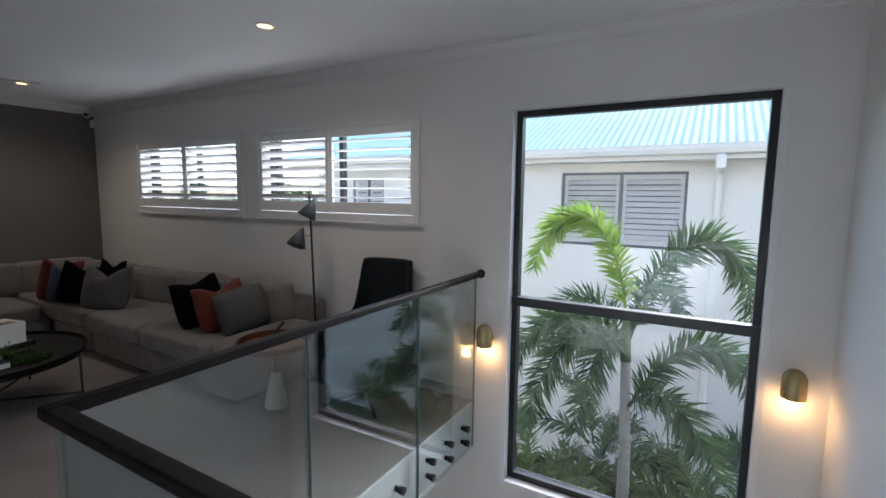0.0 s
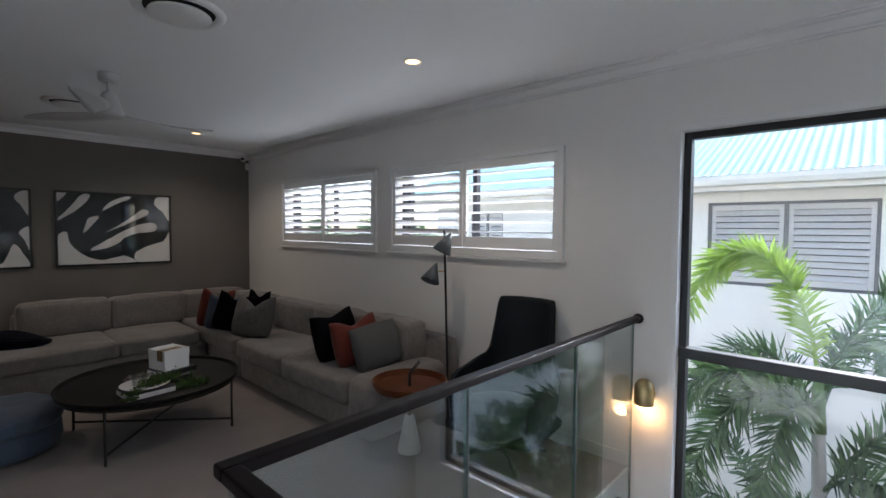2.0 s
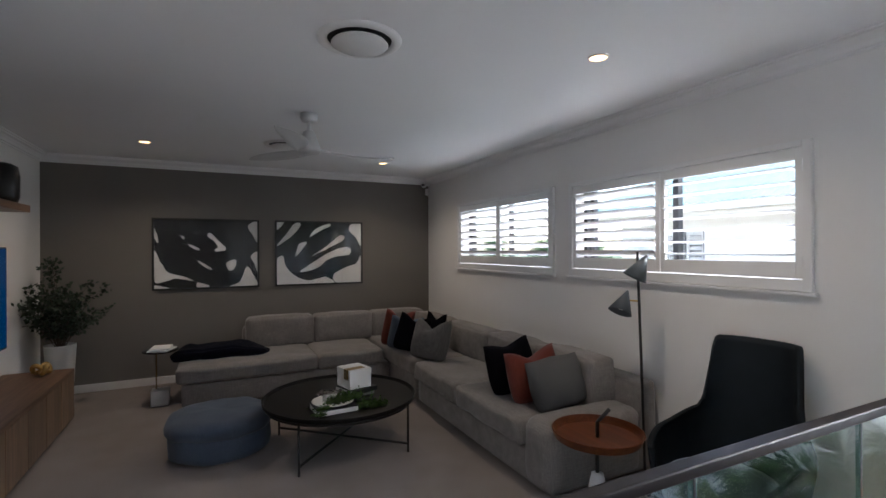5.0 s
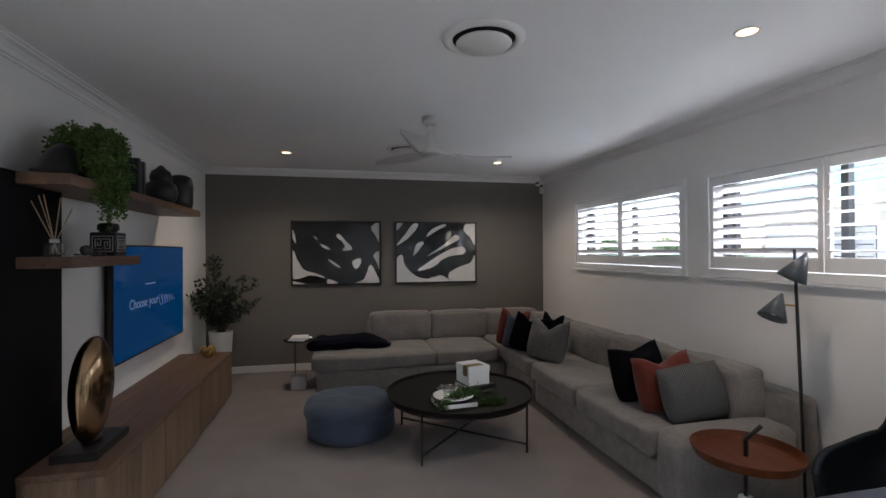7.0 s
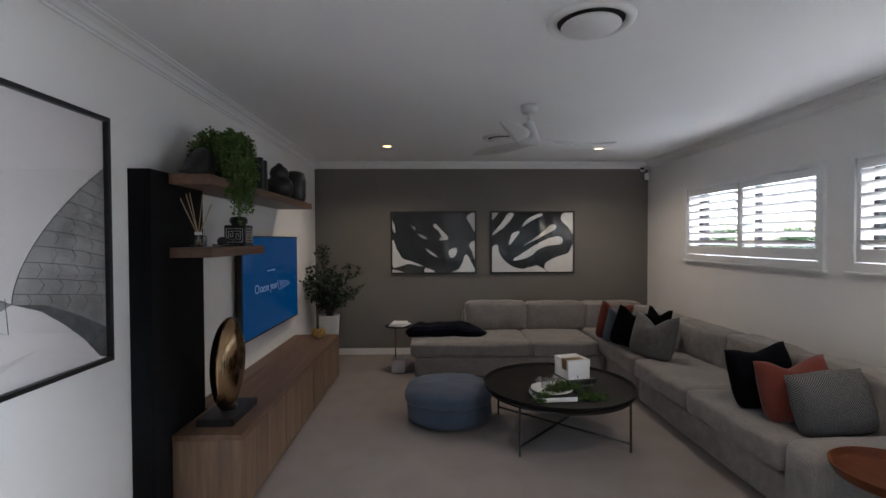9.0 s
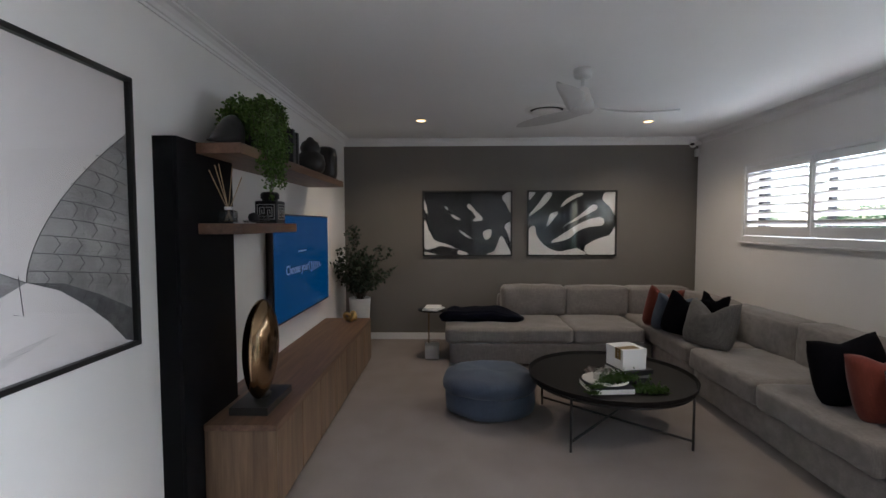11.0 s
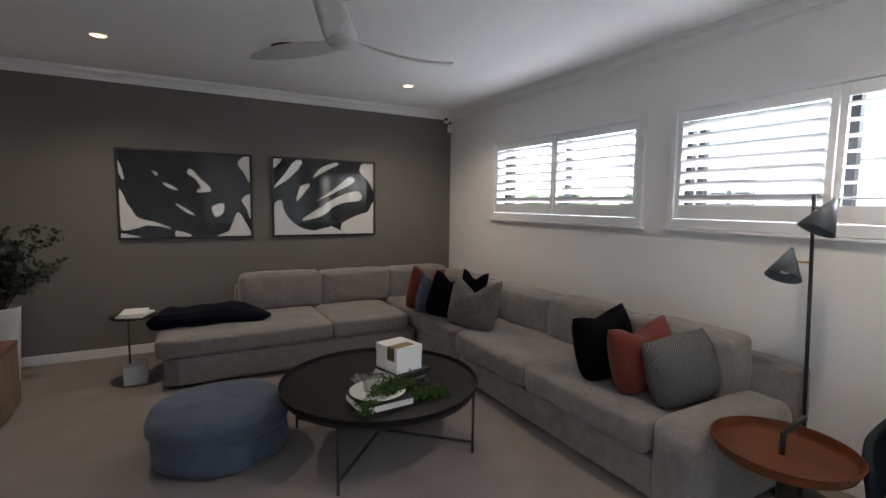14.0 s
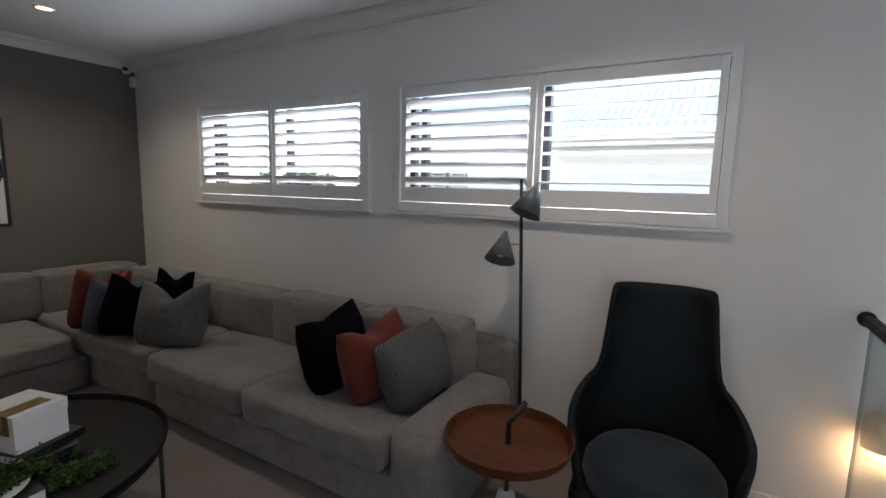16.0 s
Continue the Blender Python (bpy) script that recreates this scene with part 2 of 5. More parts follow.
PICGLASS = pane_material("picture_glass", (0.97, 0.97, 0.97))
CLEAR = pane_material("clear_glass", (0.90, 0.91, 0.90), 1.8)
RAILMAT = material("handrail_metal", (0.011, 0.008, 0.008), 0.42, spec=0.1, var=0.15, scale=12, bump=0.03, bscale=80)
PIN = material("standoff_metal", (0.02, 0.02, 0.022), 0.35, metal=0.6, var=0.1)
LINEN = weave_material("sofa_linen", (0.225, 0.205, 0.192), scale=900, contrast=0.14, bump=0.25)
RUST = weave_material("rust_velvet", (0.135, 0.030, 0.020), sheen=0.12, contrast=0.08)
BLACKCLOTH = weave_material("black_cloth", (0.004, 0.004, 0.006), sheen=0.0)
BLACKCLOTH.node_tree.nodes["Principled BSDF"].inputs["Specular IOR Level"].default_value = 0.05
GREYCLOTH = weave_material("grey_cloth", (0.115, 0.110, 0.106), contrast=0.18, sheen=0.1)
BLUECLOTH = weave_material("blue_grey_cloth", (0.08, 0.10, 0.135), sheen=0.1)
NAVYFUR = material("navy_fleece", (0.004, 0.005, 0.011), 0.95, var=0.3, scale=30, bump=0.7, bscale=160, spec=0.05, sheen=0.03)
DENIM = weave_material("ottoman_velvet", (0.064, 0.085, 0.125), sheen=0.2, contrast=0.06, bump=0.1)
BLACKMETAL = material("black_steel", (0.014, 0.013, 0.013), 0.42, var=0.15, scale=15)
BLACKTRAY = material("black_stained_oak", (0.005, 0.0045, 0.0045), 0.5, spec=0.22, var=0.25, scale=3, stretch=(14, 1, 1), bump=0.1, bscale=12)
BRASS = material("brass", (0.60, 0.40, 0.14), 0.28, metal=1.0, var=0.08)
AGEDBRASS = material("aged_brass", (0.42, 0.33, 0.17), 0.42, metal=1.0, var=0.12, scale=25)
DARKBRASS = material("dark_brass", (0.16, 0.105, 0.05), 0.4, metal=1.0, var=0.12, scale=25)
BRONZE = material("polished_bronze", (0.33, 0.22, 0.125), 0.15, metal=1.0, var=0.12, scale=4)
TEAK = wood_material("red_timber", (0.080, 0.021, 0.006), (0.140, 0.040, 0.012), 0, rough=0.36)
TEAK.node_tree.nodes["Principled BSDF"].inputs["Specular IOR Level"].default_value = 0.22
OAKX = wood_material("walnut_veneer", (0.105, 0.058, 0.036), (0.175, 0.098, 0.060), 0)
OAKZ = wood_material("walnut_board", (0.135, 0.085, 0.052), (0.225, 0.145, 0.090), 2)
BLACKPANEL = material("black_panel", (0.006, 0.006, 0.0075), 0.55, var=0.15, scale=4, spec=0.12)
MARBLE = material("white_marble", (0.52, 0.50, 0.48), 0.35, col2=(0.72, 0.71, 0.69), scale=9)
WHITEPLASTIC = material("white_plastic", (0.78, 0.77, 0.75), 0.45, var=0.01)
FANMAT = material("fan_white", (0.62, 0.615, 0.61), 0.5, var=0.03)
# near-black parts; in the ceiling vents it stands in for the duct's shade
DARKGAP = material("dark_parts_and_shade", (0.02, 0.02, 0.02), 0.8)
LEATHER = material("charcoal_leather", (0.0095, 0.0135, 0.0175), 0.65, var=0.12, scale=9, bump=0.12, bscale=240, spec=0.2)
WOOLBLUE = weave_material("slate_wool", (0.017, 0.025, 0.035), contrast=0.12)
CONEMAT = material("lamp_shade_enamel", (0.085, 0.10, 0.11), 0.35, var=0.05)
CERAMIC = material("black_ceramic", (0.010, 0.009, 0.009), 0.30, var=0.2, scale=14, bump=0.06, bscale=60)
POTWHITE = material("white_glazed_pot", (0.66, 0.65, 0.62), 0.45, var=0.04, scale=10)
PAPER = material("white_paper", (0.78, 0.77, 0.75), 0.7, var=0.01)
INK = material("black_ink", (0.008, 0.009, 0.011), 0.75, spec=0.15, var=0.35, scale=2.5, stretch=(1, 1, 3))
FRAMEBLACK = material("black_frame", (0.012, 0.012, 0.012), 0.4, var=0.1)
DARKBOOK = material("dark_cover", (0.020, 0.021, 0.026), 0.4, var=0.2, scale=10)
GOLDTAPE = material("gold_tape", (0.25, 0.16, 0.045), 0.35, metal=0.6, var=0.2, scale=20)
FERN = leaf_material("fern_leaf", (0.030, 0.075, 0.012), (0.085, 0.16, 0.035))
LEAFFRESH = leaf_material("trailing_leaf", (0.06, 0.13, 0.02), (0.16, 0.27, 0.06))
EUCA = leaf_material("eucalyptus_leaf", (0.020, 0.036, 0.022), (0.055, 0.08, 0.05))
PALMLEAF = leaf_material("palm_leaf", (0.014, 0.040, 0.012), (0.10, 0.17, 0.06))
PALMYOUNG = leaf_material("young_palm_leaf", (0.15, 0.25, 0.03), (0.27, 0.39, 0.075))
SHRUBLEAF = leaf_material("shrub_leaf", (0.07, 0.11, 0.02), (0.15, 0.20, 0.05))
BARK = material("palm_bark", (0.20, 0.185, 0.16), 0.85, col2=(0.32, 0.30, 0.27), scale=5, stretch=(1, 1, 8), bump=0.4, bscale=40)
TWIG = material("twig", (0.06, 0.045, 0.03), 0.8, var=0.2)
RENDERWALL = material("house_render", (0.68, 0.645, 0.575), 0.85, var=0.03, scale=1.2, bump=0.2, bscale=90)
ROOFMAT = material("roof_sheet", (0.20, 0.32, 0.315), 0.8, var=0.05, scale=1.5)
HOUSESHUT = material("house_shutter_paint", (0.50, 0.475, 0.44), 0.6, var=0.03, scale=6)
GUTTER = material("gutter_cream", (0.62, 0.58, 0.50), 0.45, var=0.03)
OUTFRAME = material("grey_window_frame", (0.11, 0.105, 0.10), 0.5)
SOIL = material("garden_soil", (0.05, 0.04, 0.03), 0.95, var=0.4, scale=4, bump=0.5, bscale=30)
GRASS = material("grass_ground", (0.05, 0.08, 0.025), 0.95, var=0.3, scale=1.5, bump=0.5, bscale=20)
LAMPGLOW = glow_material("downlight_glow", (1.0, 0.62, 0.26), 0.5)
BULBGLOW = glow_material("bulb_glow", (1.0, 0.60, 0.24), 1.2)
SCREEN = glow_material("screen_blue", (0.0, 0.060, 0.185), 0.033)
SCREEN.node_tree.nodes["Principled BSDF"].inputs["Base Color"].default_value = (0.004, 0.005, 0.008, 1)
SCREEN.node_tree.nodes["Principled BSDF"].inputs["Roughness"].default_value = 0.12
SCREEN.node_tree.nodes["Principled BSDF"].inputs["Specular IOR Level"].default_value = 0.25
SCREENTEXT = glow_material("screen_text", (0.30, 0.38, 0.55), 0.015)

# ---- the setting ----
XW, XE, YS, YN, ZC = -7.10, 0.76, -1.43, 3.28, 2.70
TH, LOW, XH = 0.24, -2.95, 2.60
VX, VY = -1.42, 0.60
B1 = (-6.077, -4.113, 1.370, 2.222)
B2 = (-3.867, -1.938, 1.375, 2.222)
BW = (-1.16, 0.445, -0.61, 2.24)


def structure(name, bm, mat, label="", category=""):
    return tagged(part(name, bm, mat), label, category, kind="structure")


def wall_with_holes(x0, x1, z0, z1, holes, y0, y1):
    """A wall along x as one mesh, with rectangular openings through it."""
    xs = sorted({x0, x1, *[v for h in holes for v in h[:2]]})
    zs = sorted({z0, z1, *[v for h in holes for v in h[2:]]})
    bm = bmesh.new()

    def solid(i, k):
        if not (0 <= i < len(xs) - 1 and 0 <= k < len(zs) - 1):
            return False
        cx, cz = (xs[i] + xs[i + 1]) / 2, (zs[k] + zs[k + 1]) / 2
        return not any(h[0] < cx < h[1] and h[2] < cz < h[3] for h in holes)
    for i in range(len(xs) - 1):
        for k in range(len(zs) - 1):
            if not solid(i, k):
                continue
            a, b, c, d = xs[i], xs[i + 1], zs[k], zs[k + 1]
            quads = [[(a, y0, c), (b, y0, c), (b, y0, d), (a, y0, d)], [(a, y1, d), (b, y1, d), (b, y1, c), (a, y1, c)]]
            if not solid(i - 1, k):
                quads.append([(a, y0, c), (a, y0, d), (a, y1, d), (a, y1, c)])
            if not solid(i + 1, k):
                quads.append([(b, y0, d), (b, y0, c), (b, y1, c), (b, y1, d)])
            if not solid(i, k - 1):
                quads.append([(a, y0, c), (a, y1, c), (b, y1, c), (b, y0, c)])
            if not solid(i, k + 1):
                quads.append([(a, y1, d), (a, y0, d), (b, y0, d), (b, y1, d)])
            for q in quads:
                bm.faces.new([bm.verts.new(p) for p in q])
    bmesh.ops.remove_doubles(bm, verts=bm.verts[:], dist=1e-5)
    bmesh.ops.recalc_face_normals(bm, faces=bm.faces[:])
    return bm


structure("wall_north", wall_with_holes(XW - TH, XH + TH, LOW, ZC + 0.3, [B1, B2, BW], YN, YN + TH), PAINT, "white painted plaster wall with three windows", "wall")
structure("wall_west", box(XW - TH, XW, YS, YN, -0.32, ZC), GREY, "dark olive grey painted feature wall", "wall")
structure("wall_south", box(XW - TH, XH + TH, YS - TH, YS, -0.32, ZC), PAINT, "white painted plaster wall behind the television", "wall")
structure("wall_east", box(XE, XE + 0.12, VY, YN, LOW, ZC), PAINT, "white painted wall beside the stair void", "wall")
structure("wall_hall", box(XE + 0.12, XH, VY, VY + 0.12, -0.32, ZC), PAINT, "white painted hall wall", "wall")
structure("wall_hall_end", box(XH, XH + TH, YS, VY + 0.12, -0.32, ZC), PAINT, "white painted end wall of the hall", "wall")
structure("ceiling", box(XW - TH, XH + TH, YS - TH, YN, ZC, ZC + 0.2), CEIL, "flat white plaster ceiling", "ceiling")
floor_bm = box(XW, VX, YS, YN, -0.30, 0.0)
box(VX, XH, YS, VY, -0.30, 0.0, bm=floor_bm)
structure("floor", floor_bm, CARPET, "beige wool carpet with a short pile", "floor")
structure("fascia_west", box(VX, VX + 0.018, VY, YN, -0.34, -0.004), TRIM, "white painted edge board of the floor", "trim")
structure("fascia_south", box(VX + 0.018, XE, VY, VY + 0.018, -0.34, -0.004), TRIM, "white painted edge board of the floor", "trim")
structure("floor_lower", box(-4.0, XE, VY - 2, YN, LOW - 0.1, LOW), MARBLE, "pale tiled floor of the storey below", "floor")
structure("wall_lower", box(-4.1, -4.0, VY - 2, YN, LOW, -0.32), PAINT, "white wall of the storey below", "wall")
structure("wall_lower_south", box(-4.0, XE, VY - 2.1, VY - 2, LOW, -0.32), PAINT, "white wall of the storey below", "wall")
structure("wall_lower_east", box(XE, XE + 0.12, VY - 2, VY, LOW, -0.32), PAINT, "white wall of the storey below", "wall")
structure("ceiling_lower", box(-4.0, VX, VY - 2, YN, -0.36, -0.305), CEIL, "white ceiling of the storey below", "ceiling")
structure("skirting_west", box(XW, XW + 0.016, YS + 0.016, YN - 0.016, 0, 0.09, 0.004), TRIM, "white painted skirting board", "skirting")
structure("skirting_north", box(XW, VX, YN - 0.016, YN, 0, 0.09, 0.004), TRIM, "white painted skirting board", "skirting")
structure("skirting_south", box(XW, XH, YS, YS + 0.016, 0, 0.09, 0.004), TRIM, "white painted skirting board", "skirting")


def cornice(p, q, inward):
    """A plaster cornice from p to q under the ceiling, with a stepped cove profile."""
    prof = [(0, -0.09), (0.010, -0.09), (0.012, -0.076), (0.022, -0.072), (0.030, -0.050), (0.048, -0.030), (0.072, -0.022), (0.074, -0.012), (0.088, -0.010), (0.09, 0)]
    bm = bmesh.new()
    n = Vector((*inward, 0))
    ends = []
    for e in (p, q):
        ends.append([bm.verts.new(Vector((e[0], e[1], ZC)) + n * a + Vector((0, 0, b))) for a, b in prof])
    for i in range(len(prof) - 1):
        bm.faces.new((ends[0][i], ends[1][i], ends[1][i + 1], ends[0][i + 1]))
    bmesh.ops.recalc_face_normals(bm, faces=bm.faces[:])
    return bm


structure("cornice_west", cornice((XW, YS), (XW, YN), (1, 0)), TRIM, "white plaster cornice", "cornice")
structure("cornice_north", cornice((XW, YN), (XE, YN), (0, -1)), TRIM, "white plaster cornice", "cornice")
structure("cornice_south", cornice((XW, YS), (XH, YS), (0, 1)), TRIM, "white plaster cornice", "cornice")


# ---- windows ----
def shutter_window(name, hole, tilts, label):
    """Plantation shutters in a frame inside the opening, with a black sliding window behind them."""
    x0, x1, z0, z1 = hole
    w = thing(name, ((x0 + x1) / 2, YN, z0), label, "window")
    w["kind"] = "structure"
    cx = (x0 + x1) / 2

    def p(nm, bm, mat, lab="", parent=w):
        bmesh.ops.translate(bm, vec=(-cx, -YN, -z0), verts=bm.verts[:])
        return part(nm, bm, mat, parent, lab)
    f, fb = 0.035, 0.065
    ya, yb = YN - 0.03, YN + 0.05
    fr = box(x0 - 0.012, x0 + f, ya, yb, z0 - 0.002, z1, 0.004)
    box(x1 - f, x1 + 0.012, ya, yb, z0 - 0.002, z1, 0.004, bm=fr)
    box(x0 + f, x1 - f, ya, yb, z1 - f, z1, 0.004, bm=fr)
    box(x0 + f, x1 - f, ya, yb, z0, z0 + fb, 0.004, bm=fr)
    p("window_frame", fr, SHUT)
    p("window_sill", box(x0 - 0.035, x1 + 0.035, YN - 0.042, YN - 0.001, z0 - 0.020, z0 - 0.003, 0.004), TRIM, "narrow white sill")
    out = box(x0, x0 + 0.04, YN + 0.15, YN + 0.2, z0, z1)
    for a, b, c, d in ((x1 - 0.04, x1, z0, z1), (x0 + 0.04, x1 - 0.04, z0, z0 + 0.045), (x0 + 0.04, x1 - 0.04, z1 - 0.045, z1)):
        box(a, b, YN + 0.15, YN + 0.2, c, d, bm=out)
    for bx in ((x0 + 0.095, x0 + 0.14), (cx - 0.012, cx + 0.034)):
        box(bx[0], bx[1], YN + 0.14, YN + 0.19, z0 + 0.045, z1 - 0.045, bm=out)
    p("sash_frame", out, BLACKALU, "black aluminium sliding sash")
    gl = p("pane", box(x0 + 0.04, x1 - 0.04, YN + 0.168, YN + 0.174, z0 + 0.045, z1 - 0.045), GLASS)
    gl.visible_shadow = False
    gap = 0.0035
    n = len(tilts)
    pw = (x1 - x0 - 2 * f) / n
    for k, tilt in enumerate(tilts):
        a, b = x0 + f + k * pw + gap, x0 + f + (k + 1) * pw - gap
        c, d = z0 + fb + gap, z1 - f - gap
        yl, yh = YN - 0.018, YN + 0.012
        st, top, bot = 0.036, 0.068, 0.096
        pb = box(a, a + st, yl, yh, c, d, 0.003)
        box(b - st, b, yl, yh, c, d, 0.003, bm=pb)
        box(a + st, b - st, yl, yh, d - top, d, 0.003, bm=pb)
        box(a + st, b - st, yl, yh, c, c + bot, 0.003, bm=pb)
        panel = p("shutter_panel", pb, SHUT)
        lo, hi = c + bot, d - top
        count = 7
        pitch = (hi - lo) / count
        for i in range(count):
            zc = lo + pitch * (i + 0.5)
            lv = bmesh.new()
            ring = []
            for s in range(14):
                ang = 2 * math.pi * s / 14
                ring.append((0.044 * math.cos(ang), 0.0068 * math.sin(ang)))
            t = radians(tilt)
            ends = [[lv.verts.new((xx, (yl + yh) / 2 + q[0] * math.cos(t) - q[1] * math.sin(t), zc + q[0] * math.sin(t) + q[1] * math.cos(t))) for q in ring] for xx in (a + st + 0.002, b - st - 0.002)]
            for s in range(14):
                lv.faces.new((ends[0][s], ends[0][(s + 1) % 14], ends[1][(s + 1) % 14], ends[1][s]))
            lv.faces.new(ends[0][::-1])
            lv.faces.new(ends[1])
            bmesh.ops.recalc_face_normals(lv, faces=lv.faces[:])
            p("louvre", lv, SHUT, parent=panel)
        hg = box(a - 0.011 if k == 0 else b + 0.002, a - 0.003 if k == 0 else b + 0.010, ya - 0.006, ya + 0.002, c + 0.06, c + 0.13, 0.002)
        box(a - 0.011 if k == 0 else b + 0.002, a - 0.003 if k == 0 else b + 0.010, ya - 0.006, ya + 0.002, d - 0.14, d - 0.07, 0.002, bm=hg)
        p("hinge", hg, SHUT, parent=panel)
    return w


shutter_window("window_1", B1, (-35, -35), "high window with two white plantation shutters, louvres tilted")
shutter_window("window_2", B2, (-35, -3), "high window with white plantation shutters, one set level")

x0, x1, z0, z1 = BW
w3 = thing("window_3", ((x0 + x1) / 2, YN, z0), "tall fixed window in black aluminium with one transom", "window")
w3["kind"] = "structure"
mid = (x0 + x1) / 2


def w3part(nm, bm, mat, lab=""):
    bmesh.ops.translate(bm, vec=(-mid, -YN, -z0), verts=bm.verts[:])
    return part(nm, bm, mat, w3, lab)


lin = box(x0 - 0.02, x0 + 0.022, YN - 0.012, YN + 0.07, z0 - 0.02, z1 + 0.02, 0.003)
box(x1 - 0.022, x1 + 0.02, YN - 0.012, YN + 0.07, z0 - 0.02, z1 + 0.02, 0.003, bm=lin)
box(x0 + 0.022, x1 - 0.022, YN - 0.012, YN + 0.07, z1 - 0.022, z1 + 0.02, 0.003, bm=lin)
box(x0 + 0.022, x1 - 0.022, YN - 0.012, YN + 0.07, z0 - 0.02, z0 + 0.022, 0.003, bm=lin)
w3part("window_reveal", lin, TRIM, "white painted reveal")
fr = box(x0 + 0.02, x0 + 0.065, YN + 0.06, YN + 0.13, z0 + 0.02, z1 - 0.02, 0.004)
box(x1 - 0.065, x1 - 0.02, YN + 0.06, YN + 0.13, z0 + 0.02, z1 - 0.02, 0.004, bm=fr)
box(x0 + 0.065, x1 - 0.065, YN + 0.06, YN + 0.13, z1 - 0.065, z1 - 0.02, 0.004, bm=fr)
box(x0 + 0.065, x1 - 0.065, YN + 0.06, YN + 0.13, z0 + 0.02, z0 + 0.07, 0.004, bm=fr)
w3part("window_frame", fr, BLACKALU)
w3part("transom", box(x0 + 0.02, x1 - 0.02, YN + 0.045, YN + 0.125, 0.79, 0.86, 0.008), BLACKALU)
for c, d in ((z0 + 0.07, 0.79), (0.86, z1 - 0.065)):
    g = w3part("pane", box(x0 + 0.065, x1 - 0.065, YN + 0.095, YN + 0.101, c, d), GLASS)
    g.visible_shadow = False

# ---- balustrade round the stair void ----
GX, GY = -1.372, 0.592
bal = thing("balustrade", (GX, GY, 0), "frameless glass balustrade with a dark handrail", "balustrade")
bal["kind"] = "structure"


def balpart(nm, bm, mat, lab="", smooth=False):
    bmesh.ops.translate(bm, vec=(-GX, -GY, 0), verts=bm.verts[:])
    return part(nm, bm, mat, bal, lab, smooth)


RZ = 1.005
edge = material("glass_edge", (0.09, 0.16, 0.145), 0.25, var=0.05)
for a, b in ((GY + 0.02, 1.485), (1.50, 2.385), (2.40, 3.185)):
    g = balpart("glass_panel", box(GX - 0.006, GX + 0.006, a, b, -0.33, RZ), BALGLASS, "clear toughened glass")
    g.visible_shadow = False
    for e in (a, b):
        balpart("glass_edge", box(GX - 0.0065, GX + 0.0065, e - 0.0015, e + 0.0015, -0.33, RZ), edge, "green polished edge")
for a, b in ((GX + 0.02, -0.32), (-0.305, XE - 0.01)):
    g = balpart("glass_panel", box(a, b, GY - 0.006, GY + 0.006, -0.33, RZ), BALGLASS, "clear toughened glass")
    g.visible_shadow = False
for y in (1.492, 2.392):
    balpart("glass_joint", box(GX - 0.008, GX + 0.008, y - 0.005, y + 0.005, -0.33, RZ), BLACKALU, "black joint between the panes")
balpart("handrail", box(GX - 0.025, GX + 0.025, GY - 0.025, YN - 0.05, RZ - 0.004, RZ + 0.032, 0.009, 3), RAILMAT, "dark bronze handrail")
balpart("handrail", box(GX + 0.0252, XE - 0.004, GY - 0.025, GY + 0.025, RZ - 0.004, RZ + 0.0318, 0.009, 3), RAILMAT, "dark bronze handrail")
fl = tube([(GX, YN - 0.001, RZ + 0.012), (GX, YN - 0.012, RZ + 0.012)], 0.034, 20)
tube([(GX, YN - 0.012, RZ + 0.012), (GX, YN - 0.055, RZ + 0.012)], 0.014, 12, bm=fl)
balpart("rail_flange", fl, PIN, "black wall fixing", True)


def standoff(at, axis):
    bm = bmesh.new()
    v = Vector(axis)
    tube([Vector(at) - v * 0.045, Vector(at) + v * 0.006], 0.016, 14, bm=bm)
    tube([Vector(at) + v * 0.0062, Vector(at) + v * 0.034], [0.024, 0.024], 18, bm=bm)
    balpart("standoff", bm, PIN, "black round standoff fixing")


for y in (3.05, 2.80, 2.55, 2.20, 1.90, 1.66, 1.34, 1.05, 0.76):
    for z in (-0.13, -0.24):
        standoff((GX, y, z), (1, 0, 0))
for x in (-1.2, -0.9, -0.5, -0.1, 0.25, 0.6):
    for z in (-0.13, -0.24):
        standoff((x, GY, z), (0, 1, 0))


# ---- ceiling fittings ----
def downlight(x, y):
    t = thing("downlight", (x, y, ZC), "small round recessed downlight, switched on", "downlight", "ceiling downlights")
    ring = lathe([(0.060, -0.001), (0.060, -0.006), (0.050, -0.007), (0.048, -0.001)], 28, caps=False)
    part("ring", ring, WHITEPLASTIC, t, "white trim ring", True)
    part("lens", lathe([(0.0485, -0.0025), (0.038, -0.0045)], 24), LAMPGLOW, t, "glowing lens", True)
    d = bpy.data.lights.new("downlight_lamp", "SPOT")
    d.energy, d.spot_size, d.spot_blend, d.shadow_soft_size, d.color = DOWN, radians(146), 0.8, 0.04, (1.0, 0.82, 0.60)
    o = new("downlight_lamp", d)
    o.matrix_basis = pose(x, y, ZC - 0.02)
    return t


DOWN = 3.4
for x, y in ((-2.50, 2.27), (-6.08, 2.20), (-5.96, -0.31)):
    downlight(x, y)


